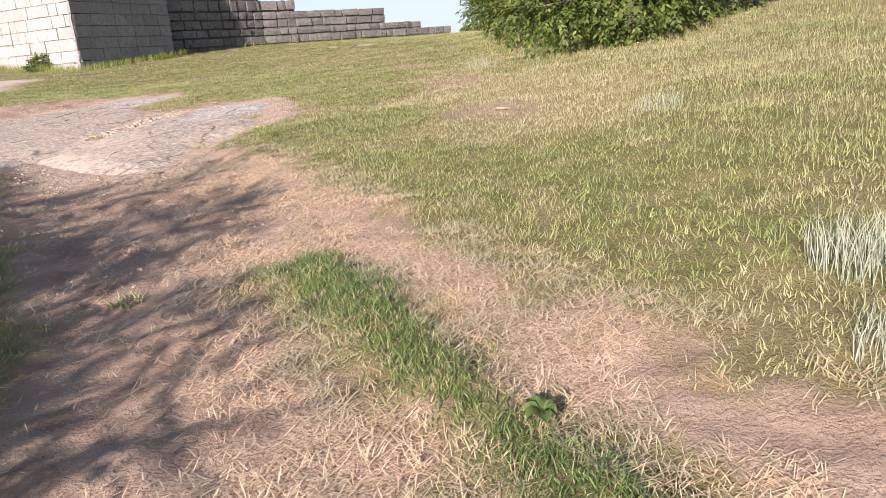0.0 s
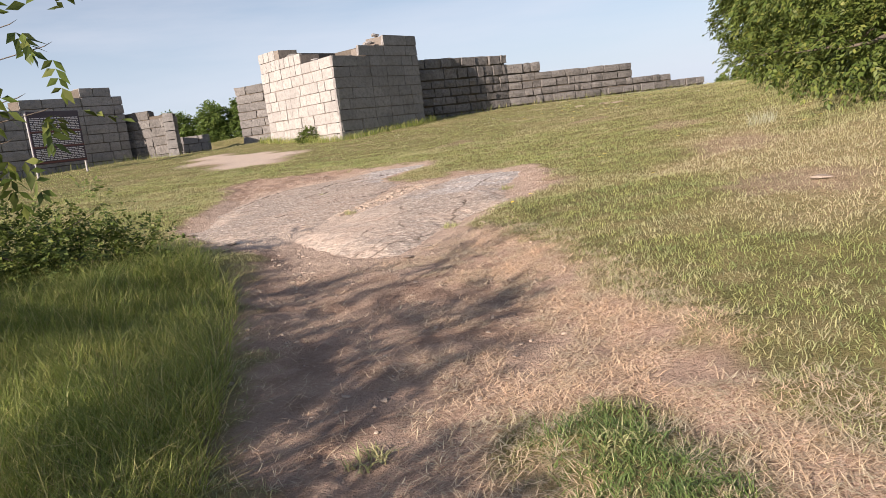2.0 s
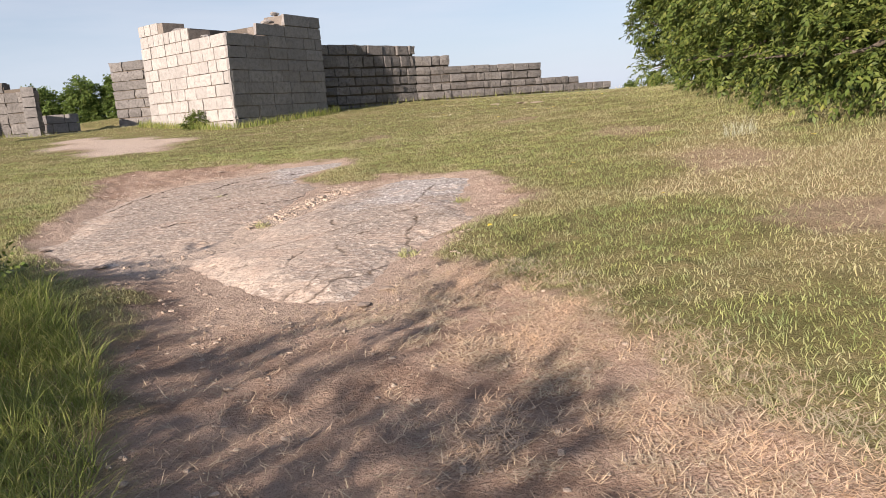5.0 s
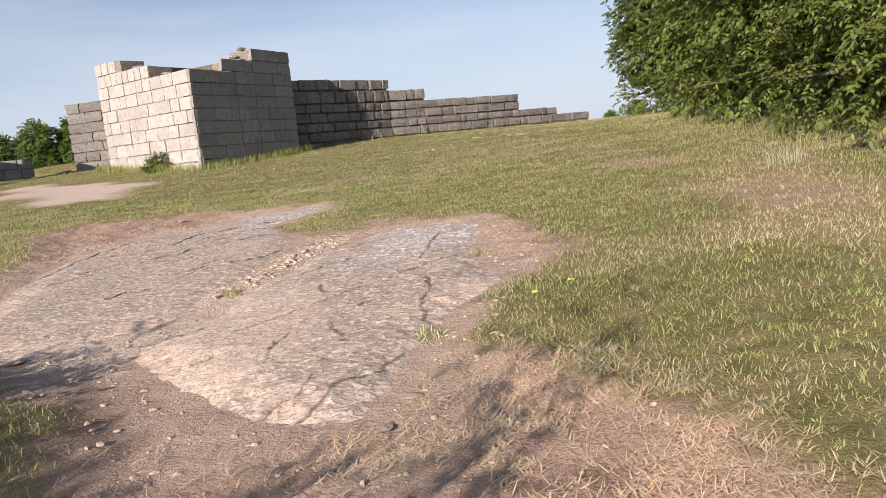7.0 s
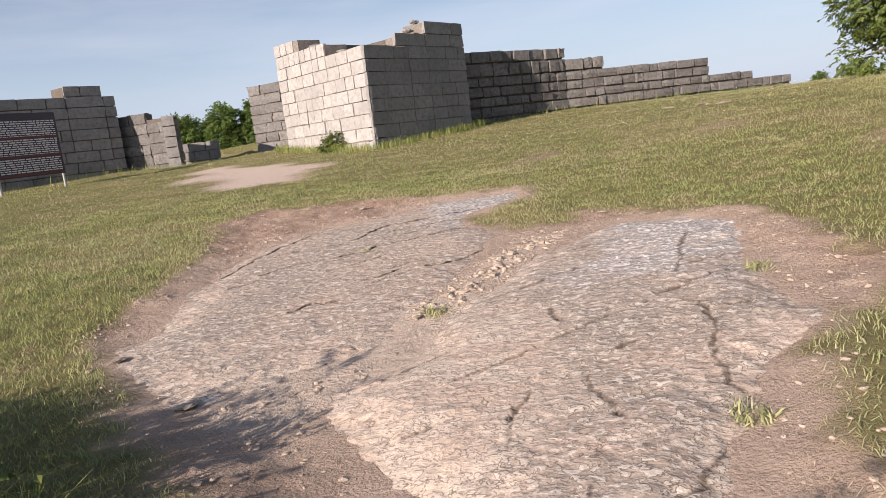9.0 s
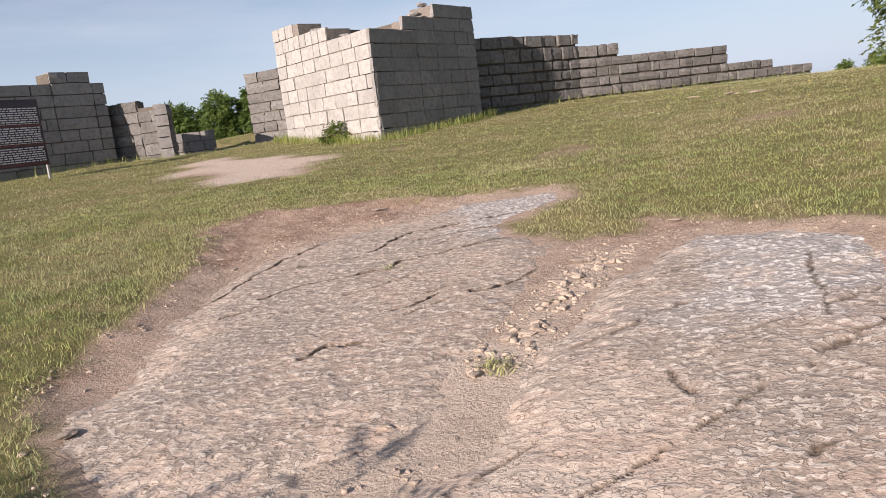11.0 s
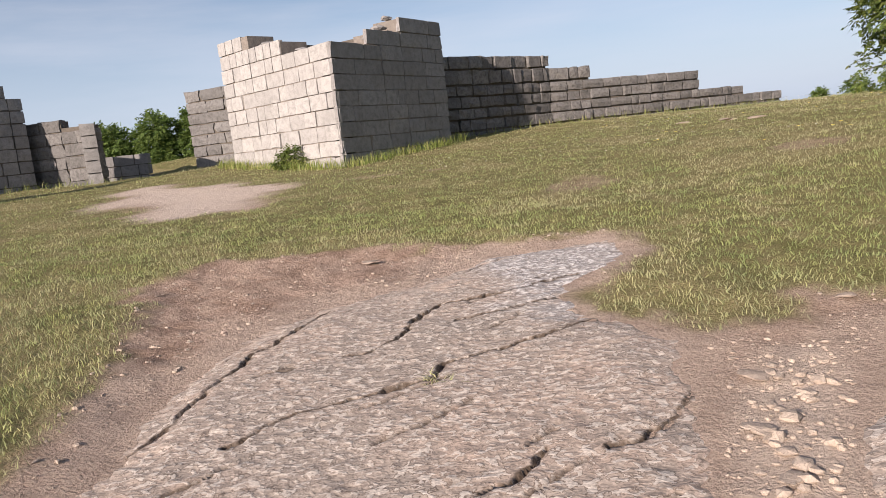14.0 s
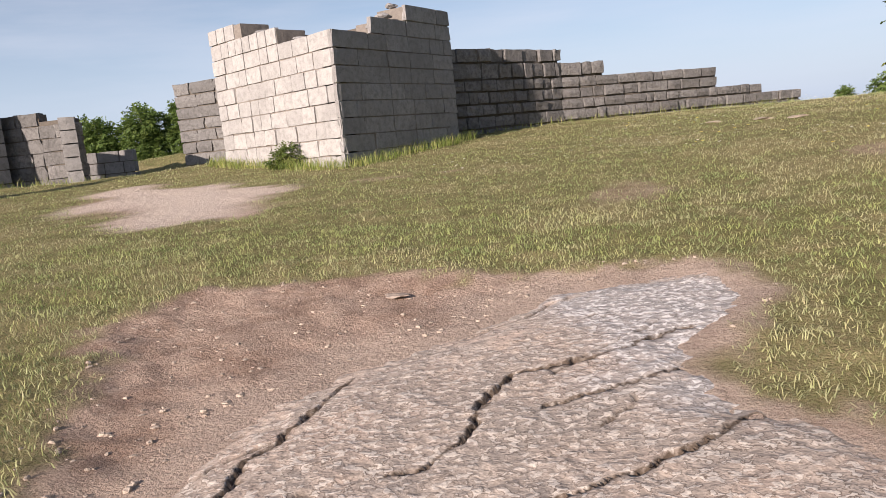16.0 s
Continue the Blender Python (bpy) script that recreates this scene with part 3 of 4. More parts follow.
def stone_mesh(seed, mat=None):
    r = np.random.default_rng(seed)
    bm = bmesh.new()
    bmesh.ops.create_icosphere(bm, subdivisions=2, radius=1)
    for v in bm.verts:
        c = v.co.copy()
        v.co = c * (0.8 + 0.5 * noise.noise(c * 1.3 + Vector((seed * 3.1, 0, 0)))) + Vector(r.normal(0, 0.04, 3))
        v.co.z *= 0.5
    me = bpy.data.meshes.new("stone")
    bm.to_mesh(me)
    bm.free()
    me.materials.append(mat or PEBBLE)
    return me


# ---- walls of blocks ----
def block_meshes(mat, rough, count, seed):
    """A few rough unit blocks, 26 corners each, with worn edges."""
    r = np.random.default_rng(seed)
    made = []
    for k in range(count):
        bm = bmesh.new()
        bmesh.ops.create_cube(bm, size=1)
        bmesh.ops.subdivide_edges(bm, edges=bm.edges[:], cuts=1, use_grid_fill=True)
        for v in bm.verts:
            edge = sum(abs(c) > 0.4 for c in v.co)
            v.co *= {3: 0.965, 2: 0.985, 1: 1.0, 0: 1.0}[edge]
            v.co += Vector(r.normal(0, rough, 3))
            if abs(v.co.y) > 0.4 and edge == 1:
                v.co.y *= 1 + abs(r.normal(0, rough * 3))
        me = bpy.data.meshes.new("block")
        bm.to_mesh(me)
        bm.free()
        me.materials.append(mat)
        made.append(me)
    return made


def box_mesh(name, quad, z0, z1, mat):
    """A prism over a quadrilateral plan."""
    v = [(x, y, z0) for x, y in quad] + [(x, y, z1) for x, y in quad]
    k = len(quad)
    f = [tuple(reversed(range(k))), tuple(range(k, 2 * k))] + [(i, (i + 1) % k, k + (i + 1) % k, k + i) for i in range(k)]
    return mesh_of(name, v, f, mat)


def lay_face(thing, p, q, profile, courses, lengths, meshes, seed, depth=0.45, gap=0.022, jitter=0.01, worn=None):
    """Courses of blocks on the face from p to q (its outside on the right of p to q). profile: (up to, top)."""
    r = np.random.default_rng(seed)
    p, q = Vector((*p, 0)), Vector((*q, 0))
    way = (q - p).normalized()
    total, out = (q - p).length, Vector((way.y, -way.x, 0))
    turn = math.atan2(way.y, way.x)
    top = max(t for _, t in profile)
    z = top
    ci = 0
    while True:
        h = courses[min(ci, len(courses) - 1)]
        z0 = z - h
        s = -0.02 if ci % 2 else -0.02
        while s < total - 0.05:
            ln = r.uniform(*lengths)
            if s + ln > total - lengths[0] * 0.6:
                ln = total - s
            mid = s + ln / 2
            limit = next((t for e_, t in profile if mid <= e_), profile[-1][1])
            edge = next((e_ for e_, t in profile if mid <= e_), total)
            if edge < total and s + ln > edge - 0.3:
                ln = max(edge - s, 0.25)
            here = p + way * (s + ln / 2) + out * (-depth / 2 + r.normal(0, jitter))
            if z <= limit + 0.06 and z > zof(here.x, here.y) - 0.08:
                m = Matrix.Translation((here.x, here.y, z0 + h / 2)) @ Matrix.Rotation(turn + r.normal(0, 0.006), 4, "Z") @ Matrix.Rotation(r.normal(0, 0.004), 4, "Y")
                m = m @ Matrix.Diagonal((ln - gap * r.uniform(0.5, 1.3), depth, h - gap * r.uniform(0.7, 1.7), 1))
                kind = worn[1] if worn and z0 < worn[0] + 0.15 * math.sin(s) else meshes
                part("block", kind[int(r.integers(len(kind)))], thing, m)
            s += ln
        z, ci = z0, ci + 1
        if z < min(zof(*(p + way * t)[:2]) for t in (0, total / 2, total)) - 0.15:
            break


def core_of(thing, p, q, profile, thick, inset=0.05, drop=0.05, start=0.06, stop=0.06, mat=None):
    """The recessed rubble and mortar behind the blocks, stepped like the top."""
    p, q = Vector((*p, 0)), Vector((*q, 0))
    way = (q - p).normalized()
    out = Vector((way.y, -way.x, 0))
    s = start
    for e_, t in profile:
        e_ = min(e_, (q - p).length - stop)
        a, b = p + way * s, p + way * e_
        quad = [(a - out * inset)[:2], (b - out * inset)[:2], (b - out * thick)[:2], (a - out * thick)[:2]]
        part("core", box_mesh("core", [tuple(v) for v in quad[::-1]], min(zof(a.x, a.y), zof(b.x, b.y)) - 0.5, t - drop, mat or MORTAR), thing)
        s = e_ + 0.004


PALE = block_meshes(ASHLAR, 0.008, 8, 3)
GREYSHADE = block_meshes(GREYSHADEASHLAR, 0.011, 8, 4)
ERODED = block_meshes(ASHLAR, 0.022, 6, 6)
ERODEDSHADE = block_meshes(GREYSHADEASHLAR, 0.022, 6, 7)
RUGGED = block_meshes(QUARRY, 0.028, 8, 5)
TC, TL, TR, REAR = (-11.563, 28.028), (-16.076, 30.964), (-9.675, 32.925), (-14.3, 35.2)


def build_tower():
    t = tagged(empty("stone_tower", -12.8, 31.5, 2.0), "ruined pale limestone block tower with a stepped broken top", "tower")
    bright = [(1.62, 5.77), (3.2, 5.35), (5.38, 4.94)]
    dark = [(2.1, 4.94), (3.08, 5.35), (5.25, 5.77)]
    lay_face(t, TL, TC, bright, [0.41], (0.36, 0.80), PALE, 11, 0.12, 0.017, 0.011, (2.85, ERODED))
    # face turned from the sun: part of its shade is in the darker ashlar
    lay_face(t, TC, TR, dark, [0.415, 0.41, 0.41, 0.40], (0.6, 1.6), GREYSHADE, 12, 0.12, 0.016, 0.012, (2.75, ERODEDSHADE))
    lay_face(t, TR, REAR, [(9, 5.77)], [0.41], (0.6, 1.2), GREYSHADE, 13)
    lay_face(t, REAR, TL, [(9, 5.77)], [0.41], (0.6, 1.2), GREYSHADE, 14)
    core_of(t, TL, TC, bright, 0.9, 0.03, 0.05, 0.06, 0.5, JOINT)
    core_of(t, TC, TR, dark, 0.9, 0.03, 0.05, 0.5, 0.06, JOINT)
    core_of(t, TR, REAR, [(9, 5.77)], 0.9, 0.06)
    core_of(t, REAR, TL, [(9, 5.77)], 0.9, 0.06)
    part("fill", box_mesh("fill", [(-15.0, 31.2), (-11.8, 29.0), (-10.5, 32.5), (-14.2, 34.3)], 1.5, 4.75, MORTAR), t, None, "rubble fill inside the tower")
    return t


tower = build_tower()


def crown_tower(t):
    """Loose rubble and a few dry plants on the broken top."""
    for k, (x, y, z, s_) in enumerate(((-14.2, 30.3, 5.42, 0.34), (-13.7, 30.2, 5.28, 0.28), (-13.3, 29.8, 5.15, 0.22), (-12.9, 29.6, 5.05, 0.2), (-14.7, 30.8, 5.6, 0.3),
                                       (-11.0, 30.7, 5.5, 0.26), (-11.2, 30.2, 5.2, 0.22), (-11.5, 29.6, 4.98, 0.2), (-10.9, 31.4, 5.85, 0.22))):
        part("rubble_stone", stone_mesh(200 + k, GREYSHADEASHLAR), t, Matrix.Translation((x, y, z)) @ Matrix.Rotation(k * 1.3, 4, "Z") @ Matrix.Diagonal((s_, s_ * 0.8, s_ * 0.8, 1)))


def build_back_wall():
    t = tagged(empty("long_wall", -5, 39.4, 2.4), "long rough grey limestone wall stepping down uphill", "wall")
    w1, d = Vector((-6.754, 38.133)), Vector((0.8163, 0.5776))
    a, q = (-10.1, 33.73), tuple(w1 + d * 11.75)
    courses = [0.46, 0.52, 0.37, 0.39, 0.36, 0.40, 0.33, 0.38]
    profile = [(1.8, 4.44), (7.15, 3.92), (9.6, 3.16), (11.75, 2.80)]
    lay_face(t, a, tuple(w1), [(9, 4.90)], courses, (0.38, 1.0), RUGGED, 22, 0.4, 0.055, 0.03)
    lay_face(t, tuple(w1), q, profile, courses[1:], (0.38, 1.0), RUGGED, 21, 0.5, 0.055, 0.03)
    core_of(t, a, tuple(w1), [(9, 4.90)], 1.2, 0.10, 0.08)
    core_of(t, tuple(w1), q, profile, 1.3, 0.10, 0.08)
    return t


build_back_wall()


def build_left_walls():
    t = tagged(empty("gate_wall", -24, 28, 2.0), "grey limestone block wall with broken stepped top", "wall")
    p, q = (-27.2, 19.6), (-23.1, 30.9)
    profile = [(7.5, 4.60), (10.1, 5.02), (11.55, 5.40), (12.02, 4.98)]
    lay_face(t, p, q, profile, [0.40], (0.6, 1.5), GREYSHADE, 31)
    core_of(t, p, q, profile, 0.9, 0.06)
    u = tagged(empty("gate_jamb_wall", -22, 31.2, 2.1), "rough weathered grey stone wall end", "wall")
    profile = [(2.3, 4.2), (9, 3.97)]
    lay_face(u, (-24.4, 31.3), (-20.78, 31.08), profile, [0.4], (0.5, 1.1), RUGGED, 32, 0.3, 0.02, 0.01)
    lay_face(u, (-20.78, 31.08), (-21.5, 32.2), [(3, 3.97)], [0.4], (0.4, 0.7), GREYSHADE, 33)
    core_of(u, (-24.4, 31.3), (-20.9, 31.09), profile, 0.4, 0.06)
    w = tagged(empty("low_wall", -21.5, 33.8, 1.9), "low remnant of a limestone block wall", "wall")
    lay_face(w, (-23.3, 34.5), (-21.87, 35.25), [(9, 2.96)], [0.40], (0.45, 0.75), GREYSHADE, 34, 0.4)
    lay_face(w, (-21.87, 35.25), (-22.2, 36.0), [(9, 2.96)], [0.40], (0.45, 0.75), GREYSHADE, 35, 0.3)
    core_of(w, (-23.3, 34.5), (-21.87, 35.25), [(9, 2.96)], 0.4, 0.06)
    v = tagged(empty("stub_wall", -18, 35.3, 2.3), "short dark weathered stone wall behind the tower", "wall")
    lay_face(v, (-20.14, 35.63), (-15.6, 34.6), [(9, 5.03)], [0.43, 0.42, 0.4, 0.4], (0.6, 1.2), RUGGED, 36, 0.45, 0.03)
    core_of(v, (-20.14, 35.63), (-15.6, 34.6), [(9, 5.03)], 1.0, 0.06)


build_left_walls()
crown_tower(tower)


# ---- trees and shrubs ----
def tube(points, radii, sides=7):
    """A tapered limb through points."""
    pts = [Vector(p) for p in points]
    verts, faces = [], []
    for i, (p, r) in enumerate(zip(pts, radii)):
        d = (pts[min(i + 1, len(pts) - 1)] - pts[max(i - 1, 0)]).normalized()
        a = d.orthogonal().normalized()
        b = d.cross(a)
        for k in range(sides):
            t = 2 * math.pi * k / sides
            verts.append(p + (a * math.cos(t) + b * math.sin(t)) * r)
    for i in range(len(pts) - 1):
        for k in range(sides):
            j = (k + 1) % sides
            faces.append((i * sides + k, i * sides + j, (i + 1) * sides + j, (i + 1) * sides + k))
    faces.append(tuple(range((len(pts) - 1) * sides, len(pts) * sides)))
    return verts, faces


def leaf_mesh(name, twigs, ways, mat, leaflet=0.07, pairs=4, droop=0.5, stem=0.28, seed=1):
    """Feathered leaves: at every twig a drooping stalk with paired leaflets and one at its end."""
    r = np.random.default_rng(seed)
    n = len(twigs)
    ways = ways / np.linalg.norm(ways, axis=1)[:, None]
    ways[:, 2] -= droop * r.uniform(0, 1, n)
    ways /= np.linalg.norm(ways, axis=1)[:, None]
    side = np.cross(ways, [0, 0, 1.0]) + r.normal(0, 0.25, (n, 3))
    side /= np.linalg.norm(side, axis=1)[:, None] + 1e-9
    up = np.cross(side, ways)
    ln = stem * r.uniform(0.6, 1.25, n)
    out = []
    for k in range(pairs * 2 + 1):
        s = 1.0 if k == pairs * 2 else 0.25 + 0.7 * (k // 2) / max(pairs - 1, 1)
        sg = 0 if k == pairs * 2 else (1 if k % 2 else -1)
        base = twigs + ways * (ln * s)[:, None] - np.array([0, 0, 1.0]) * (0.25 * droop * ln * s * s)[:, None]
        d = ways * (0.55 if sg else 1.0) + side * sg * 0.85 - np.array([0, 0, 1.0]) * 0.35 * droop + r.normal(0, 0.16, (n, 3))
        d /= np.linalg.norm(d, axis=1)[:, None]
        w = np.cross(d, up + r.normal(0, 0.35, (n, 3)))
        w /= np.linalg.norm(w, axis=1)[:, None] + 1e-9
        L = (leaflet * r.uniform(0.75, 1.25, n))[:, None]
        mid = base + d * L * 0.45
        tip = base + d * L - np.array([0, 0, 1.0]) * L * 0.12
        out.append(np.stack([base, mid + w * L * 0.24, tip, mid - w * L * 0.24], 1))
    v = np.concatenate(out).reshape(-1, 3)
    return fast_mesh(name, v, np.arange(len(v)), 4, mat)


def crown_points(lumps, n, seed, shell=0.55):
    """Twig places and directions in a crown of overlapping lumps (x, y, z, radius, height)."""
    r = np.random.default_rng(seed)
    vol = np.array([l[3] ** 2 * l[4] for l in lumps])
    pick = r.choice(len(lumps), n, p=vol / vol.sum())
    d = r.normal(0, 1, (n, 3))
    d /= np.linalg.norm(d, axis=1)[:, None]
    L = np.array(lumps)[pick]
    rad = r.uniform(shell, 1.0, n) ** 0.7 * (0.80 + 0.4 * vnoise(d[:, 0] * 2 + pick * 5, d[:, 2] * 2 + d[:, 1] * 2, 0.5, seed))
    p = L[:, :3] + d * rad[:, None] * np.stack([L[:, 3], L[:, 3], L[:, 4]], 1)
    keep = p[:, 2] > ground_z(p[:, 0], p[:, 1]) + 0.06
    return p[keep], (d + r.normal(0, 0.35, (n, 3)))[keep]


def build_tree(name, x, y, lumps, leaves, label, seed, leaflet=0.08, pairs=4, trunk=0.16, mat=None, stem=0.28, category="tree", shell=0.55, ext=0.35):
    z = zof(x, y)
    t = tagged(empty(name, x, y, z), label, category)
    r = np.random.default_rng(seed)
    top = max(l[2] for l in lumps)
    pts = [(x + r.normal(0, 0.05) * k, y + r.normal(0, 0.05) * k, z - 0.1 + (top - z) * k / 4) for k in range(5)]
    part("trunk", mesh_of("trunk", *tube(pts, [trunk * (1.25 - 0.24 * k) for k in range(5)], 9), BARK, True), t)
    for l in lumps:
        k = min(1.0, max(0.15, (l[2] - z) / (top - z) * 0.55))
        a = Vector(pts[0]).lerp(Vector(pts[4]), k)
        b = Vector(l[:3])
        mid = a.lerp(b, 0.5) + Vector((0, 0, 0.12 * (b - a).length))
        part("limb", mesh_of("limb", *tube([a, mid, b, b + (b - a) * ext], [trunk * 0.5, trunk * 0.36, trunk * 0.2, trunk * 0.05], 6), BARK, True), t)
    p, w = crown_points(lumps, leaves, seed, shell)
    part("crown", leaf_mesh("crown", p, w, mat or LEAF, leaflet, pairs, 0.55, stem, seed), t)
    return t


def lumps_for(cx, cy, r, base, top, n, seed):
    q = np.random.default_rng(seed)
    out = []
    for k in range(n):
        a = 2 * math.pi * k / n * 1.0 + q.uniform(-0.3, 0.3)
        h = base + (top - base) * (0.12 + 0.8 * ((k * 0.618) % 1))
        s = r * q.uniform(0.42, 0.58)
        reach = (r - s) * (1.0 - 0.35 * ((h - base) / (top - base)))
        out.append((cx + reach * math.cos(a), cy + reach * math.sin(a), h, s, s * q.uniform(0.75, 1.0)))
    return out


for k, (cx, cy, r, top, n, leaves) in enumerate(((4.2, 15.6, 2.7, 6.3, 11, 13500), (4.35, 19.9, 2.8, 7.4, 12, 11000), (4.7, 24.6, 2.8, 7.6, 12, 9000), (5.3, 33.8, 3.0, 8.2, 11, 11000))):
    g = zof(cx, cy)
    build_tree("ash_tree", cx, cy, lumps_for(cx, cy, r, g + 0.2, g + top, n + 8, 60 + k) + [(cx - r * 0.62, cy - 1.2, g + 0.6, 0.9, 0.7), (cx - r * 0.6, cy + 1.2, g + 0.7, 0.9, 0.8), (cx - r * 0.2, cy - r * 0.6, g + 0.5, 1.0, 0.6), (cx - r * 0.68, cy, g + 2.2, 1.0, 0.9), (cx - r * 0.62, cy + 0.8, g + 3.6, 1.1, 1.0), (cx - r * 0.5, cy - 0.6, g + 5.0, 1.1, 1.0), (cx - r * 0.62, cy - 1.0, g + 3.2, 1.0, 0.9)], leaves, "bushy green ash tree with foliage down to the grass", 80 + k, (0.095, 0.11, 0.13, 0.14)[k], 4, 0.17, None, 0.32)

# the trees whose shade lies across the track
SHADE = [(-5.3, 0.55, 2.85, 0.6, 0.35), (-4.9, 1.05, 2.55, 0.45, 0.3), (-5.9, 1.25, 2.9, 0.5, 0.3), (-4.6, -0.05, 2.4, 0.4, 0.25), (-3.95, 2.4, 1.4, 0.3, 0.22), (-3.7, 2.9, 1.25, 0.28, 0.2), (-3.7, -0.6, 2.0, 0.35, 0.22), (-3.3, 0.3, 1.6, 0.28, 0.18), (-4.1, -0.2, 2.2, 0.4, 0.3), (-4.0, 1.2, 1.5, 0.3, 0.2), (-3.6, 0.7, 1.35, 0.4, 0.3), (-4.0, 1.9, 1.25, 0.35, 0.25)]
build_tree("shade_tree", -6.6, 0.6, SHADE, 520, "leafy tree shading the trodden track", 91, 0.10, 4, 0.06, None, 0.34, shell=0.3)
BANKTREE = [(-6.9, 2.7, 2.5, 0.5, 0.25), (-6.1, 2.8, 2.4, 0.45, 0.25), (-7.8, 2.9, 2.5, 0.6, 0.3), (-8.6, 3.1, 2.5, 0.7, 0.3)]
build_tree("bank_tree", -7.3, 3.0, BANKTREE, 340, "leafy tree shading the grassy bank", 93, 0.12, 4, 0.05, None, 0.34, shell=0.3)
SPRAY = [(-4.0, 5.45, 2.66, 0.16, 0.08), (-3.86, 5.5, 2.53, 0.10, 0.05), (-4.0, 5.4, 2.28, 0.17, 0.09), (-3.9, 5.45, 2.20, 0.13, 0.08), (-4.08, 5.35, 2.06, 0.13, 0.1), (-4.5, 5.2, 2.4, 0.2, 0.2)]
build_tree("overhanging_tree", -5.6, 4.4, SPRAY, 26, "young ash tree leaning over the grassy bank", 92, 0.085, 4, 0.013, None, 0.24, shell=0.2, ext=0.02)


def build_shrub(name, lumps, leaves, label, seed, leaflet, pairs, stem, mat=None):
    x, y = float(np.mean([l[0] for l in lumps])), float(np.mean([l[1] for l in lumps]))
    return build_tree(name, x, y, lumps, leaves, label, seed, leaflet, pairs, 0.025, mat, stem, "shrub", 0.2)


build_shrub("shrub", [(-7.2, 8.0, 1.05, 0.78, 0.45), (-6.5, 8.3, 0.98, 0.62, 0.36), (-6.0, 8.6, 0.9, 0.42, 0.28), (-8.0, 7.8, 1.2, 0.75, 0.5), (-6.4, 8.5, 1.42, 0.24, 0.26)], 2500, "low spreading green shrub on the grassy bank", 95, 0.055, 5, 0.26)
build_shrub("tower_bush", [(-13.3, 28.95, 2.2, 0.32, 0.26), (-13.65, 29.05, 2.1, 0.28, 0.2)], 420, "small dark bush at the foot of the tower", 96, 0.07, 3, 0.16)
for k, (cx, cy, h, r) in enumerate(((-24.4, 40.2, 2.1, 1.2), (-22.6, 41.0, 2.0, 1.2), (-26.6, 40.0, 1.7, 1.3), (-28.6, 41.5, 1.6, 1.5), (-20.6, 41.5, 1.9, 1.3))):
    g = zof(cx, cy)
    build_tree("hedge_bush", cx, cy, lumps_for(cx, cy, r, g + 0.1, g + h, 7, 70 + k), 1900, "dense green bush beyond the ruined gateway", 100 + k, 0.14, 3, 0.05, FARLEAF, 0.3, "bush")
for cx, cy, r, h in ((4.4, 40.6, 0.5, 0.35), (3.3, 41.2, 0.16, 0.18)):
    g = zof(cx, cy)
    build_tree("hilltop_bush", cx, cy, lumps_for(cx, cy, r, g + 0.05, g + h * 1.3, 4, 77), 300, "small bush on the skyline of the hill", 110, 0.1, 3, 0.02, FARLEAF, 0.2, "bush")


def build_far_woods():
    r = np.random.default_rng(12)
    n = 4200
    a = r.uniform(radians(-75), radians(60), n)
    d = r.uniform(190, 420, n)
    x, y = -5 + d * np.sin(a), 15 + d * np.cos(a)
    z = ground_z(x, y) + r.uniform(0, 1, n) ** 0.8 * (13 + 12 * vnoise(x, y, 60, 3)) * np.where(x < -40, 1.0, 0.35)
    p = np.stack([x, y, z], 1)
    me = leaf_mesh("far_woods", p, r.normal(0, 1, (n, 3)), FARLEAF, 4.4, 3, 0.3, 6.0, 4)
    tagged(new("far_woods", me), "distant green woods along the horizon", "woods", kind="stuff")


build_far_woods()


# ---- grass ----
def keep_grass(x, y, thin=0.0):
    b = bareness(x, y)
    rock = np.maximum(inside(SLAB, x, y), inside(DOME, x, y)) > 0.02
    walls = inside([TL, TC, TR, REAR], x, y) > 0
    return (rng.uniform(0, 1, len(x)) > np.clip(b * 1.15, 0, 1)) & ~rock & ~walls


def lawn(name, n, x0, x1, y0, y1, height, width, mat, label, lean=0.6, extra=None, wither=0.35):
    x, y = scatter(n, x0, x1, y0, y1)
    k = keep_grass(x, y)
    if extra is not None:
        k &= extra(x, y)
    x, y = x[k], y[k]
    h = height * (0.35 + 0.75 * fbm(x, y, 1.3, 17) + 0.5 * vnoise(x, y, 0.22, 18))
    tagged(new(name, blades(name, x, y, h, width, lean, mat, wither=wither)), label, "grass", kind="stuff")


def build_meadow():
    """Short grass over the whole slope, thickest and finest along the line walked."""
    kept = []
    for k in range(6):
        x, y = scatter(395000, -29, 6, 1.0, 46.0)
        far = along([(-0.5, 2.5), (-3.4, 7.0), (-6.1, 12.5)], x, y)
        q = rng.uniform(0, 1, len(x)) < 0.035 + 0.965 * np.exp(-np.maximum(far - 1.5, 0) / 4.2)
        x, y, far = x[q], y[q], far[q]
        q = keep_grass(x, y)
        kept.append(np.stack([x[q], y[q], far[q]]))
    x, y, far = np.concatenate(kept, 1)
    h = (0.046 + 0.0006 * far) * (0.35 + 0.6 * fbm(x, y, 0.8, 17) + 0.75 * vnoise(x, y, 0.13, 19))
    tagged(new("meadow_grass", blades("meadow_grass", x, y, h, 0.0046 + 0.00048 * far, 1.35, LAWN)), "short sunlit meadow grass, green and straw-coloured", "grass", kind="stuff")


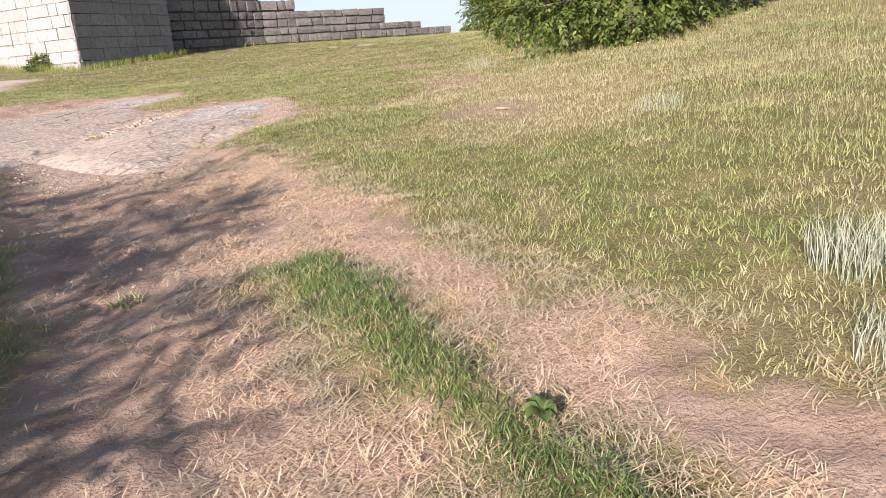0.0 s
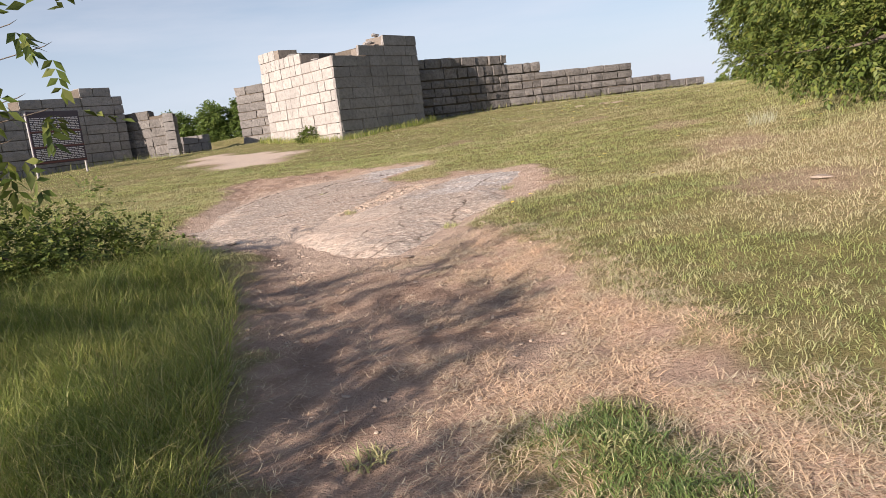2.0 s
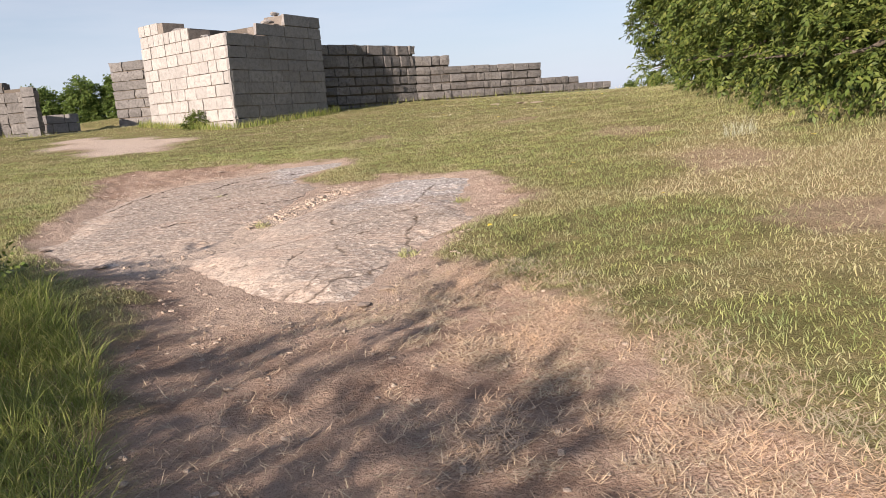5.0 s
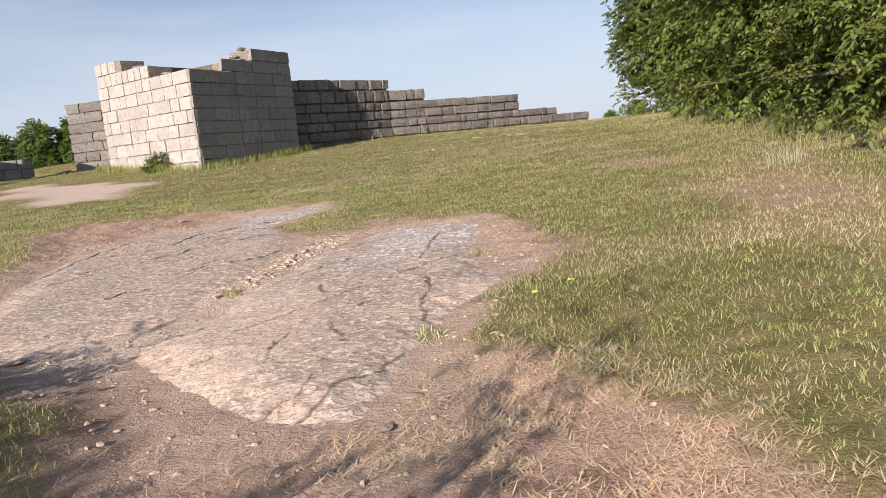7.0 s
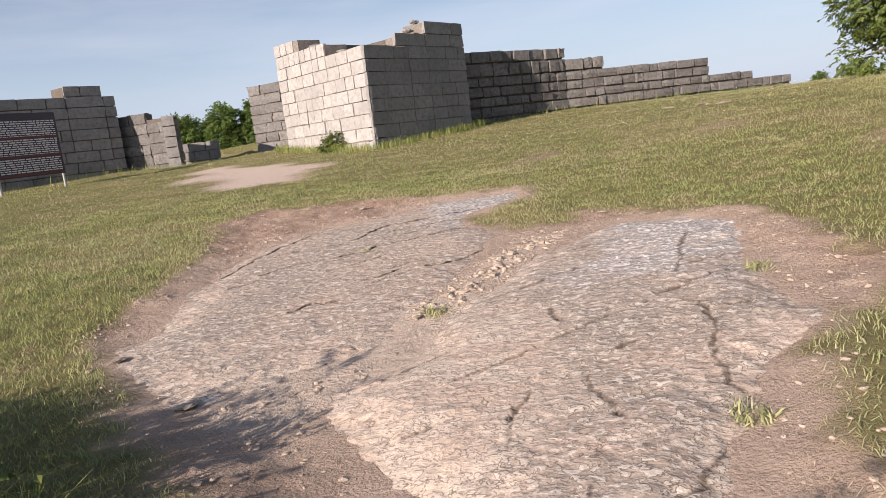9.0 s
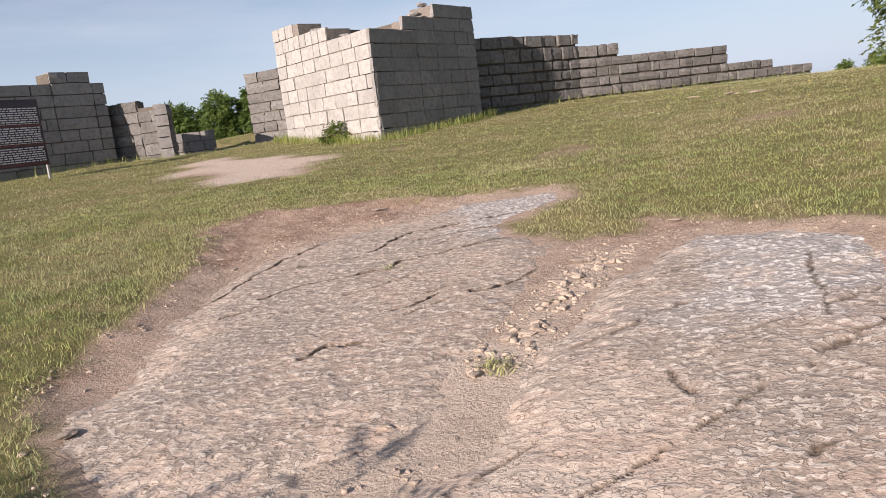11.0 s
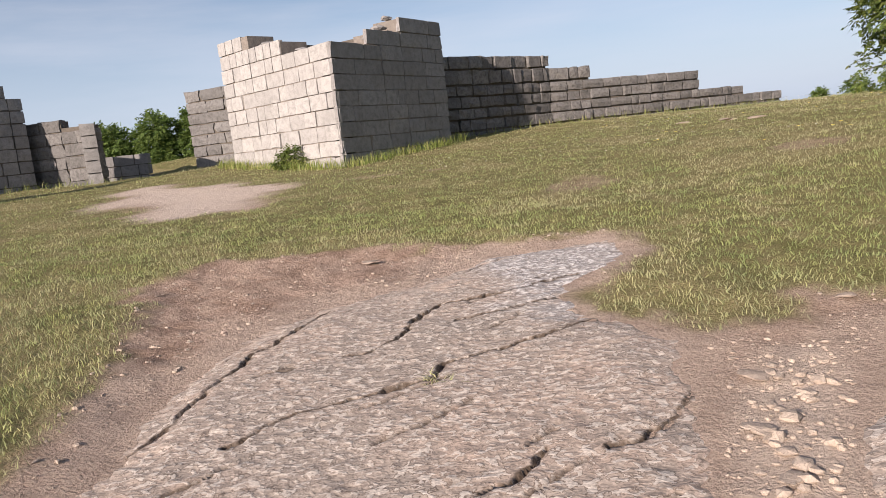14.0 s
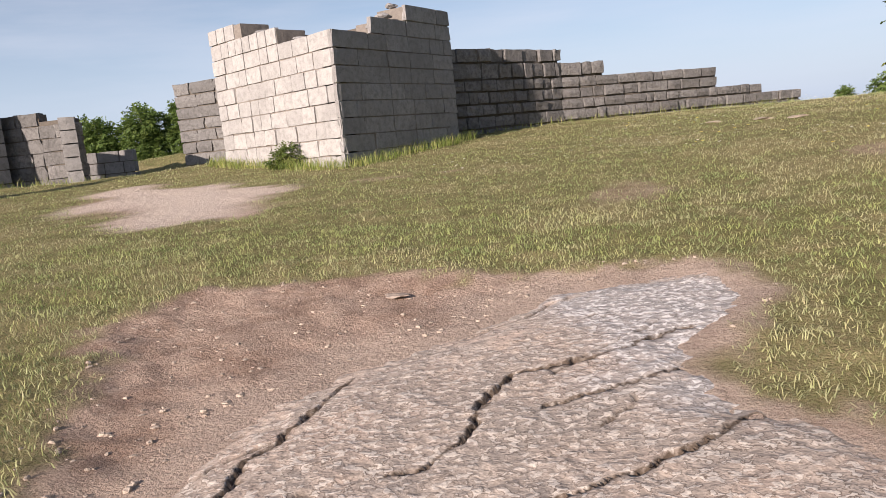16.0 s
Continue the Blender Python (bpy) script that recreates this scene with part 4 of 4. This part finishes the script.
build_meadow()
lawn("meadow_right", 62000, 0.2, 7.0, 3.0, 30.0, 0.10, 0.0036, DRYTALL, "taller seeding meadow grass", 0.5, lambda x, y: rng.uniform(0, 1, len(x)) < step01(x - 0.4 + (fbm(x, y, 2.5, 9) - 0.5) * 2, 0.0, 3.0))
lawn("bank_grass", 95000, -8.5, -2.0, 1.0, 9.4, 0.33, 0.0058, TALL, "long bright grass on the bank beside the track", 1.15, lambda x, y: (inside(DIRT, x, y) < -0.02 - 0.5 * step01(y, 7.0, 9.4)) & (rng.uniform(0, 1, len(x)) < step01(9.6 - y, 0.0, 1.6)) & (x < -1.6 - 0.4 * (y - 2)))
lawn("bank_edge", 30000, -14.0, -5.5, 8.5, 20.0, 0.055, 0.006, LAWN, "grass beside the layered rock", 0.7, lambda x, y: x < -6.0)
lawn("foot_grass", 26000, -17.5, -8.5, 26.2, 36.5, 0.30, 0.014, TALL, "long grass along the foot of the tower", 0.5, lambda x, y: (np.abs(inside([TL, TC, TR, REAR], x, y)) < 0.55))
lawn("wall_foot_grass", 30000, -26.5, 3.5, 19.0, 45.5, 0.26, 0.016, TALL, "long grass along the foot of the ruined walls", 0.5,
     lambda x, y: (along([(-10.1, 33.7), (-6.75, 38.1), (2.8, 44.9)], x, y) < 0.45) | (along([(-27.2, 19.6), (-23.1, 30.9), (-20.6, 31.2)], x, y) < 1.0))


def build_median():
    x, y = scatter(44000, -1.7, 0.8, 1.3, 5.7)
    k = inside(MEDIAN, x, y) + (fbm(x, y, 0.35, 14) - 0.5) * 0.35 > rng.uniform(-0.05, 0.1, len(x))
    x, y = x[k], y[k]
    me = blades("median_grass", x, y, 0.058 * (0.4 + 0.6 * fbm(x, y, 0.5, 4) + 0.6 * vnoise(x, y, 0.1, 6)), 0.0062, 1.5, GREEN, wither=0.15)
    tagged(new("median_grass", me), "lush green grass strip between the wheel tracks", "grass", kind="stuff")


build_median()


def build_straw():
    x, y = scatter(420000, -6.0, 2.5, 0.5, 11.0)
    k = (rng.uniform(0, 1, len(x)) < 0.75 * straw_cover(x, y)) & (inside(DOME, x, y) < -0.05) & (inside(SLAB, x, y) < -0.05) & (inside(MEDIAN, x, y) < 0.1)
    x, y = x[k], y[k]
    me = blades("straw_litter", x, y, np.full(len(x), 0.085), 0.0042, 0.5, STRAW, 0.80, wither=0.0)
    tagged(new("straw_litter", me), "dry flattened straw scattered over the soil", "straw", kind="stuff")


build_straw()


# ---- stones, pebbles, flowers, weeds, board ----
for k, (x, y, s) in enumerate(((-2.92, 31.0, 0.26), (-2.0, 30.1, 0.34), (-1.5, 29.2, 0.28), (0.71, 9.57, 0.13), (-3.95, 14.97, 0.08), (-4.71, 13.85, 0.10), (-6.0, 10.35, 0.09),
                               (-4.8, 13.3, 0.09), (-4.78, 12.9, 0.07), (-7.6, 17.05, 0.12), (-3.15, 8.85, 0.07), (-5.35, 11.2, 0.05), (-5.05, 11.75, 0.055), (-3.05, 9.2, 0.07), (-7.0, 11.0, 0.08))):
    ob = new("stone", stone_mesh(k))
    ob.matrix_basis = Matrix.Translation((x, y, zof(x, y) + 0.02)) @ Matrix.Rotation(k * 1.7, 4, "Z") @ Matrix.Diagonal((s, s * 0.7, s * 0.28, 1))
    tagged(ob, "pale weathered limestone lying in the grass and soil", "stone", "loose stones")


def build_pebbles():
    x, y = np.concatenate([scatter(16000, -9.8, -1.2, 5.0, 17.6), scatter(500, -5.3, -4.2, 11.7, 14.4)], 1)
    n = len(x)
    d = inside(DIRT, x, y)
    seam = along(SEAM, x, y)
    rim = np.minimum(np.abs(inside(SLAB, x, y)), np.abs(inside(DOME, x, y)))
    on = np.maximum(inside(SLAB, x, y), inside(DOME, x, y)) > 0
    p = 0.4 * step01(0.3 - seam, 0, 0.3) + 0.6 * step01(0.9 - rim, 0, 0.9) + 0.28
    k = (d > 0) & (rng.uniform(0, 1, n) < p) & ~(on & (seam > 0.25)) & (inside(WEDGE, x, y) < -0.15)
    x, y = x[k], y[k]
    n = len(x)
    s = 0.006 + 0.018 * rng.uniform(0, 1, n) ** 3 + 0.04 * step01(0.25 - seam[k], 0, 0.2) * rng.uniform(0, 1, n) ** 4
    g = (1 + 5 ** 0.5) / 2
    base = np.array([(a, b * g, 0) for a in (-1, 1) for b in (-1, 1)] + [(0, a, b * g) for a in (-1, 1) for b in (-1, 1)] + [(b * g, 0, a) for a in (-1, 1) for b in (-1, 1)]) / 1.9
    near = ((base[:, None] - base[None]) ** 2).sum(2) < 1.2
    f = [(i, j, k) if np.dot(np.cross(base[j] - base[i], base[k] - base[i]), base[i]) > 0 else (i, k, j)
         for i, j, k in itertools.combinations(range(12), 3) if near[i, j] and near[j, k] and near[i, k]]
    yaw = rng.uniform(0, 2 * np.pi, n)[:, None]
    v = base[None] * s[:, None, None] * rng.uniform(0.7, 1.25, (n, 12, 1)) * np.stack([rng.uniform(0.8, 1.3, n), rng.uniform(0.6, 1.0, n), rng.uniform(0.3, 0.7, n)], 1)[:, None]
    v = np.stack([v[..., 0] * np.cos(yaw) - v[..., 1] * np.sin(yaw), v[..., 0] * np.sin(yaw) + v[..., 1] * np.cos(yaw), v[..., 2]], 2)
    v += np.stack([x, y, ground_z(x, y) + s * 0.2], 1)[:, None]
    me = fast_mesh("pebbles", v.reshape(-1, 3), (np.arange(n)[:, None] * 12 + np.array(f).ravel()).ravel(), 3, PEBBLE)
    tagged(new("pebbles", me), "small broken limestone chips on bare soil", "pebbles", kind="stuff")


build_pebbles()


def build_flowers(name, n, mat, size, label, x0, x1, y0, y1):
    x, y = scatter(n, x0, x1, y0, y1)
    k = keep_grass(x, y) & (fbm(x, y, 3.0, 55) > 0.5)
    x, y = x[k], y[k]
    n = len(x)
    a = np.arange(6) * np.pi / 3
    s = size * rng.uniform(0.7, 1.3, n)
    v = np.stack([np.cos(a), np.sin(a), 0 * a], 1)[None] * s[:, None, None]
    v = np.concatenate([v, np.zeros((n, 1, 3))], 1)
    v[:, :6, 2] += rng.uniform(-0.3, 0.4, (n, 6)) * s[:, None]
    v += np.stack([x, y, ground_z(x, y) + rng.uniform(0.08, 0.2, n)], 1)[:, None]
    f = np.array([[i, (i + 1) % 6, 6] for i in range(6)]).ravel()
    me = fast_mesh(name, v.reshape(-1, 3), (np.arange(n)[:, None] * 7 + f).ravel(), 3, mat)
    tagged(new(name, me), label, "flowers", kind="stuff")


build_flowers("yellow_flowers", 150, PETAL, 0.028, "scattered yellow meadow flowers", -6, 4, 10, 32)
build_flowers("pale_flowers", 700, WHITE, 0.022, "scattered pale small meadow flowers", -9, 4, 24, 42)


def tuft(name, x, y, r, n, height, width, mat, lean, label, category="weed"):
    a, d = rng.uniform(0, 2 * np.pi, n), r * np.sqrt(rng.uniform(0, 1, n))
    me = blades(name, x + d * np.cos(a), y + d * np.sin(a), np.full(n, height), width, lean, mat)
    tagged(new(name, me), label, category)


for x, y in ((-4.95, 11.84), (-6.29, 13.95), (-3.03, 10.15), (-2.73, 12.34), (-2.14, 4.95), (-1.05, 4.98)):
    tuft("weed", x, y, 0.10, 70, 0.075, 0.010, LAWN, 1.6, "small green weed growing from a crack")
for x, y, r, h, n in ((1.45, 3.9, 0.22, 0.24, 260), (1.95, 3.75, 0.2, 0.22, 220), (1.15, 3.2, 0.16, 0.16, 110), (2.0, 8.0, 0.25, 0.18, 90), (1.03, 14.7, 0.25, 0.25, 80)):
    tuft("silver_tuft", x, y, r, n, h, 0.0045, SILVER, 0.35, "silver-grey leafy tuft standing in meadow grass", "plant")


def build_broadleaf(x, y):
    t = tagged(empty("broadleaf_plant", x, y, zof(x, y)), "low broad-leaved green weed on bare ground", "plant")
    for k in range(7):
        a, ln = k * 0.9 + 0.2, 0.06 + 0.018 * (k % 3)
        c, s = math.cos(a), math.sin(a)
        z = zof(x, y) + 0.02
        pts = []
        for u, w, h in ((0.1, 0.006, 0.02), (0.4, 0.022, 0.04), (0.7, 0.025, 0.04), (1.0, 0.0, 0.02)):
            pts += [(x + c * ln * u - s * w, y + s * ln * u + c * w, z + h + 0.015), (x + c * ln * u, y + s * ln * u, z + h), (x + c * ln * u + s * w, y + s * ln * u - c * w, z + h + 0.015)]
        f = [(3 * i + j, 3 * i + j + 1, 3 * i + j + 4, 3 * i + j + 3) for i in range(3) for j in range(2)]
        part("leaf", mesh_of("leaf", pts, f, GREEN, True), t)


build_broadleaf(-0.1, 3.2)


def build_board():
    x0, y0, x1, y1 = -21.2, 23.3, -20.9, 25.45
    g0, g1 = zof(x0, y0), zof(x1, y1)
    t = tagged(empty("information_board", x0, y0, g0), "dark information board with white print on two posts", "sign")
    d = Vector((x1 - x0, y1 - y0, 0))
    wide, turn = d.length, math.atan2(d.y, d.x)
    m = Matrix.Translation((x0, y0, 0)) @ Matrix.Rotation(turn, 4, "Z")

    def box(sx, sy, sz, cx, cy, cz, mat, name):
        bm = bmesh.new()
        bmesh.ops.create_cube(bm, size=1, matrix=Matrix.Translation((cx, cy, cz)) @ Matrix.Diagonal((sx, sy, sz, 1)))
        bmesh.ops.bevel(bm, geom=bm.edges[:], offset=0.006, segments=1, affect="EDGES")
        me = bpy.data.meshes.new(name)
        bm.to_mesh(me)
        bm.free()
        me.materials.append(mat)
        return me
    for s, g in ((0.03, g0), (wide - 0.03, g1)):
        part("post", box(0.06, 0.06, 4.08 - g + 0.3, s, 0.06, (4.08 + g - 0.3) / 2, STEEL, "post"), t, m)
    part("panel", box(wide, 0.04, 1.86, wide / 2, 0, 3.20, BOARD, "panel"), t, m, "dark printed panel")
    r = np.random.default_rng(3)
    for k, (z1, z0) in enumerate(((4.00, 3.46), (3.38, 2.92), (2.82, 2.38))):
        part("strip", box(wide - 0.02, 0.008, 0.07, wide / 2, -0.024, z0 - 0.045, MAROON, "strip"), t, m, "maroon dividing strip")
        verts, faces = [], []
        z = z1 - (0.10 if k == 0 else 0.02)
        while z > z0:
            s = 0.08
            while s < wide - 0.12:
                ln = min(r.uniform(0.05, 0.22), wide - 0.08 - s)
                i = len(verts)
                verts += [(s, -0.0235, z), (s + ln, -0.0235, z), (s + ln, -0.0235, z - 0.032), (s, -0.0235, z - 0.032)]
                faces.append((i, i + 3, i + 2, i + 1))
                s += ln + 0.03
            z -= 0.062
        part("lettering", mesh_of("lettering", verts, faces, PRINT), t, m, "white printed lines")


build_board()
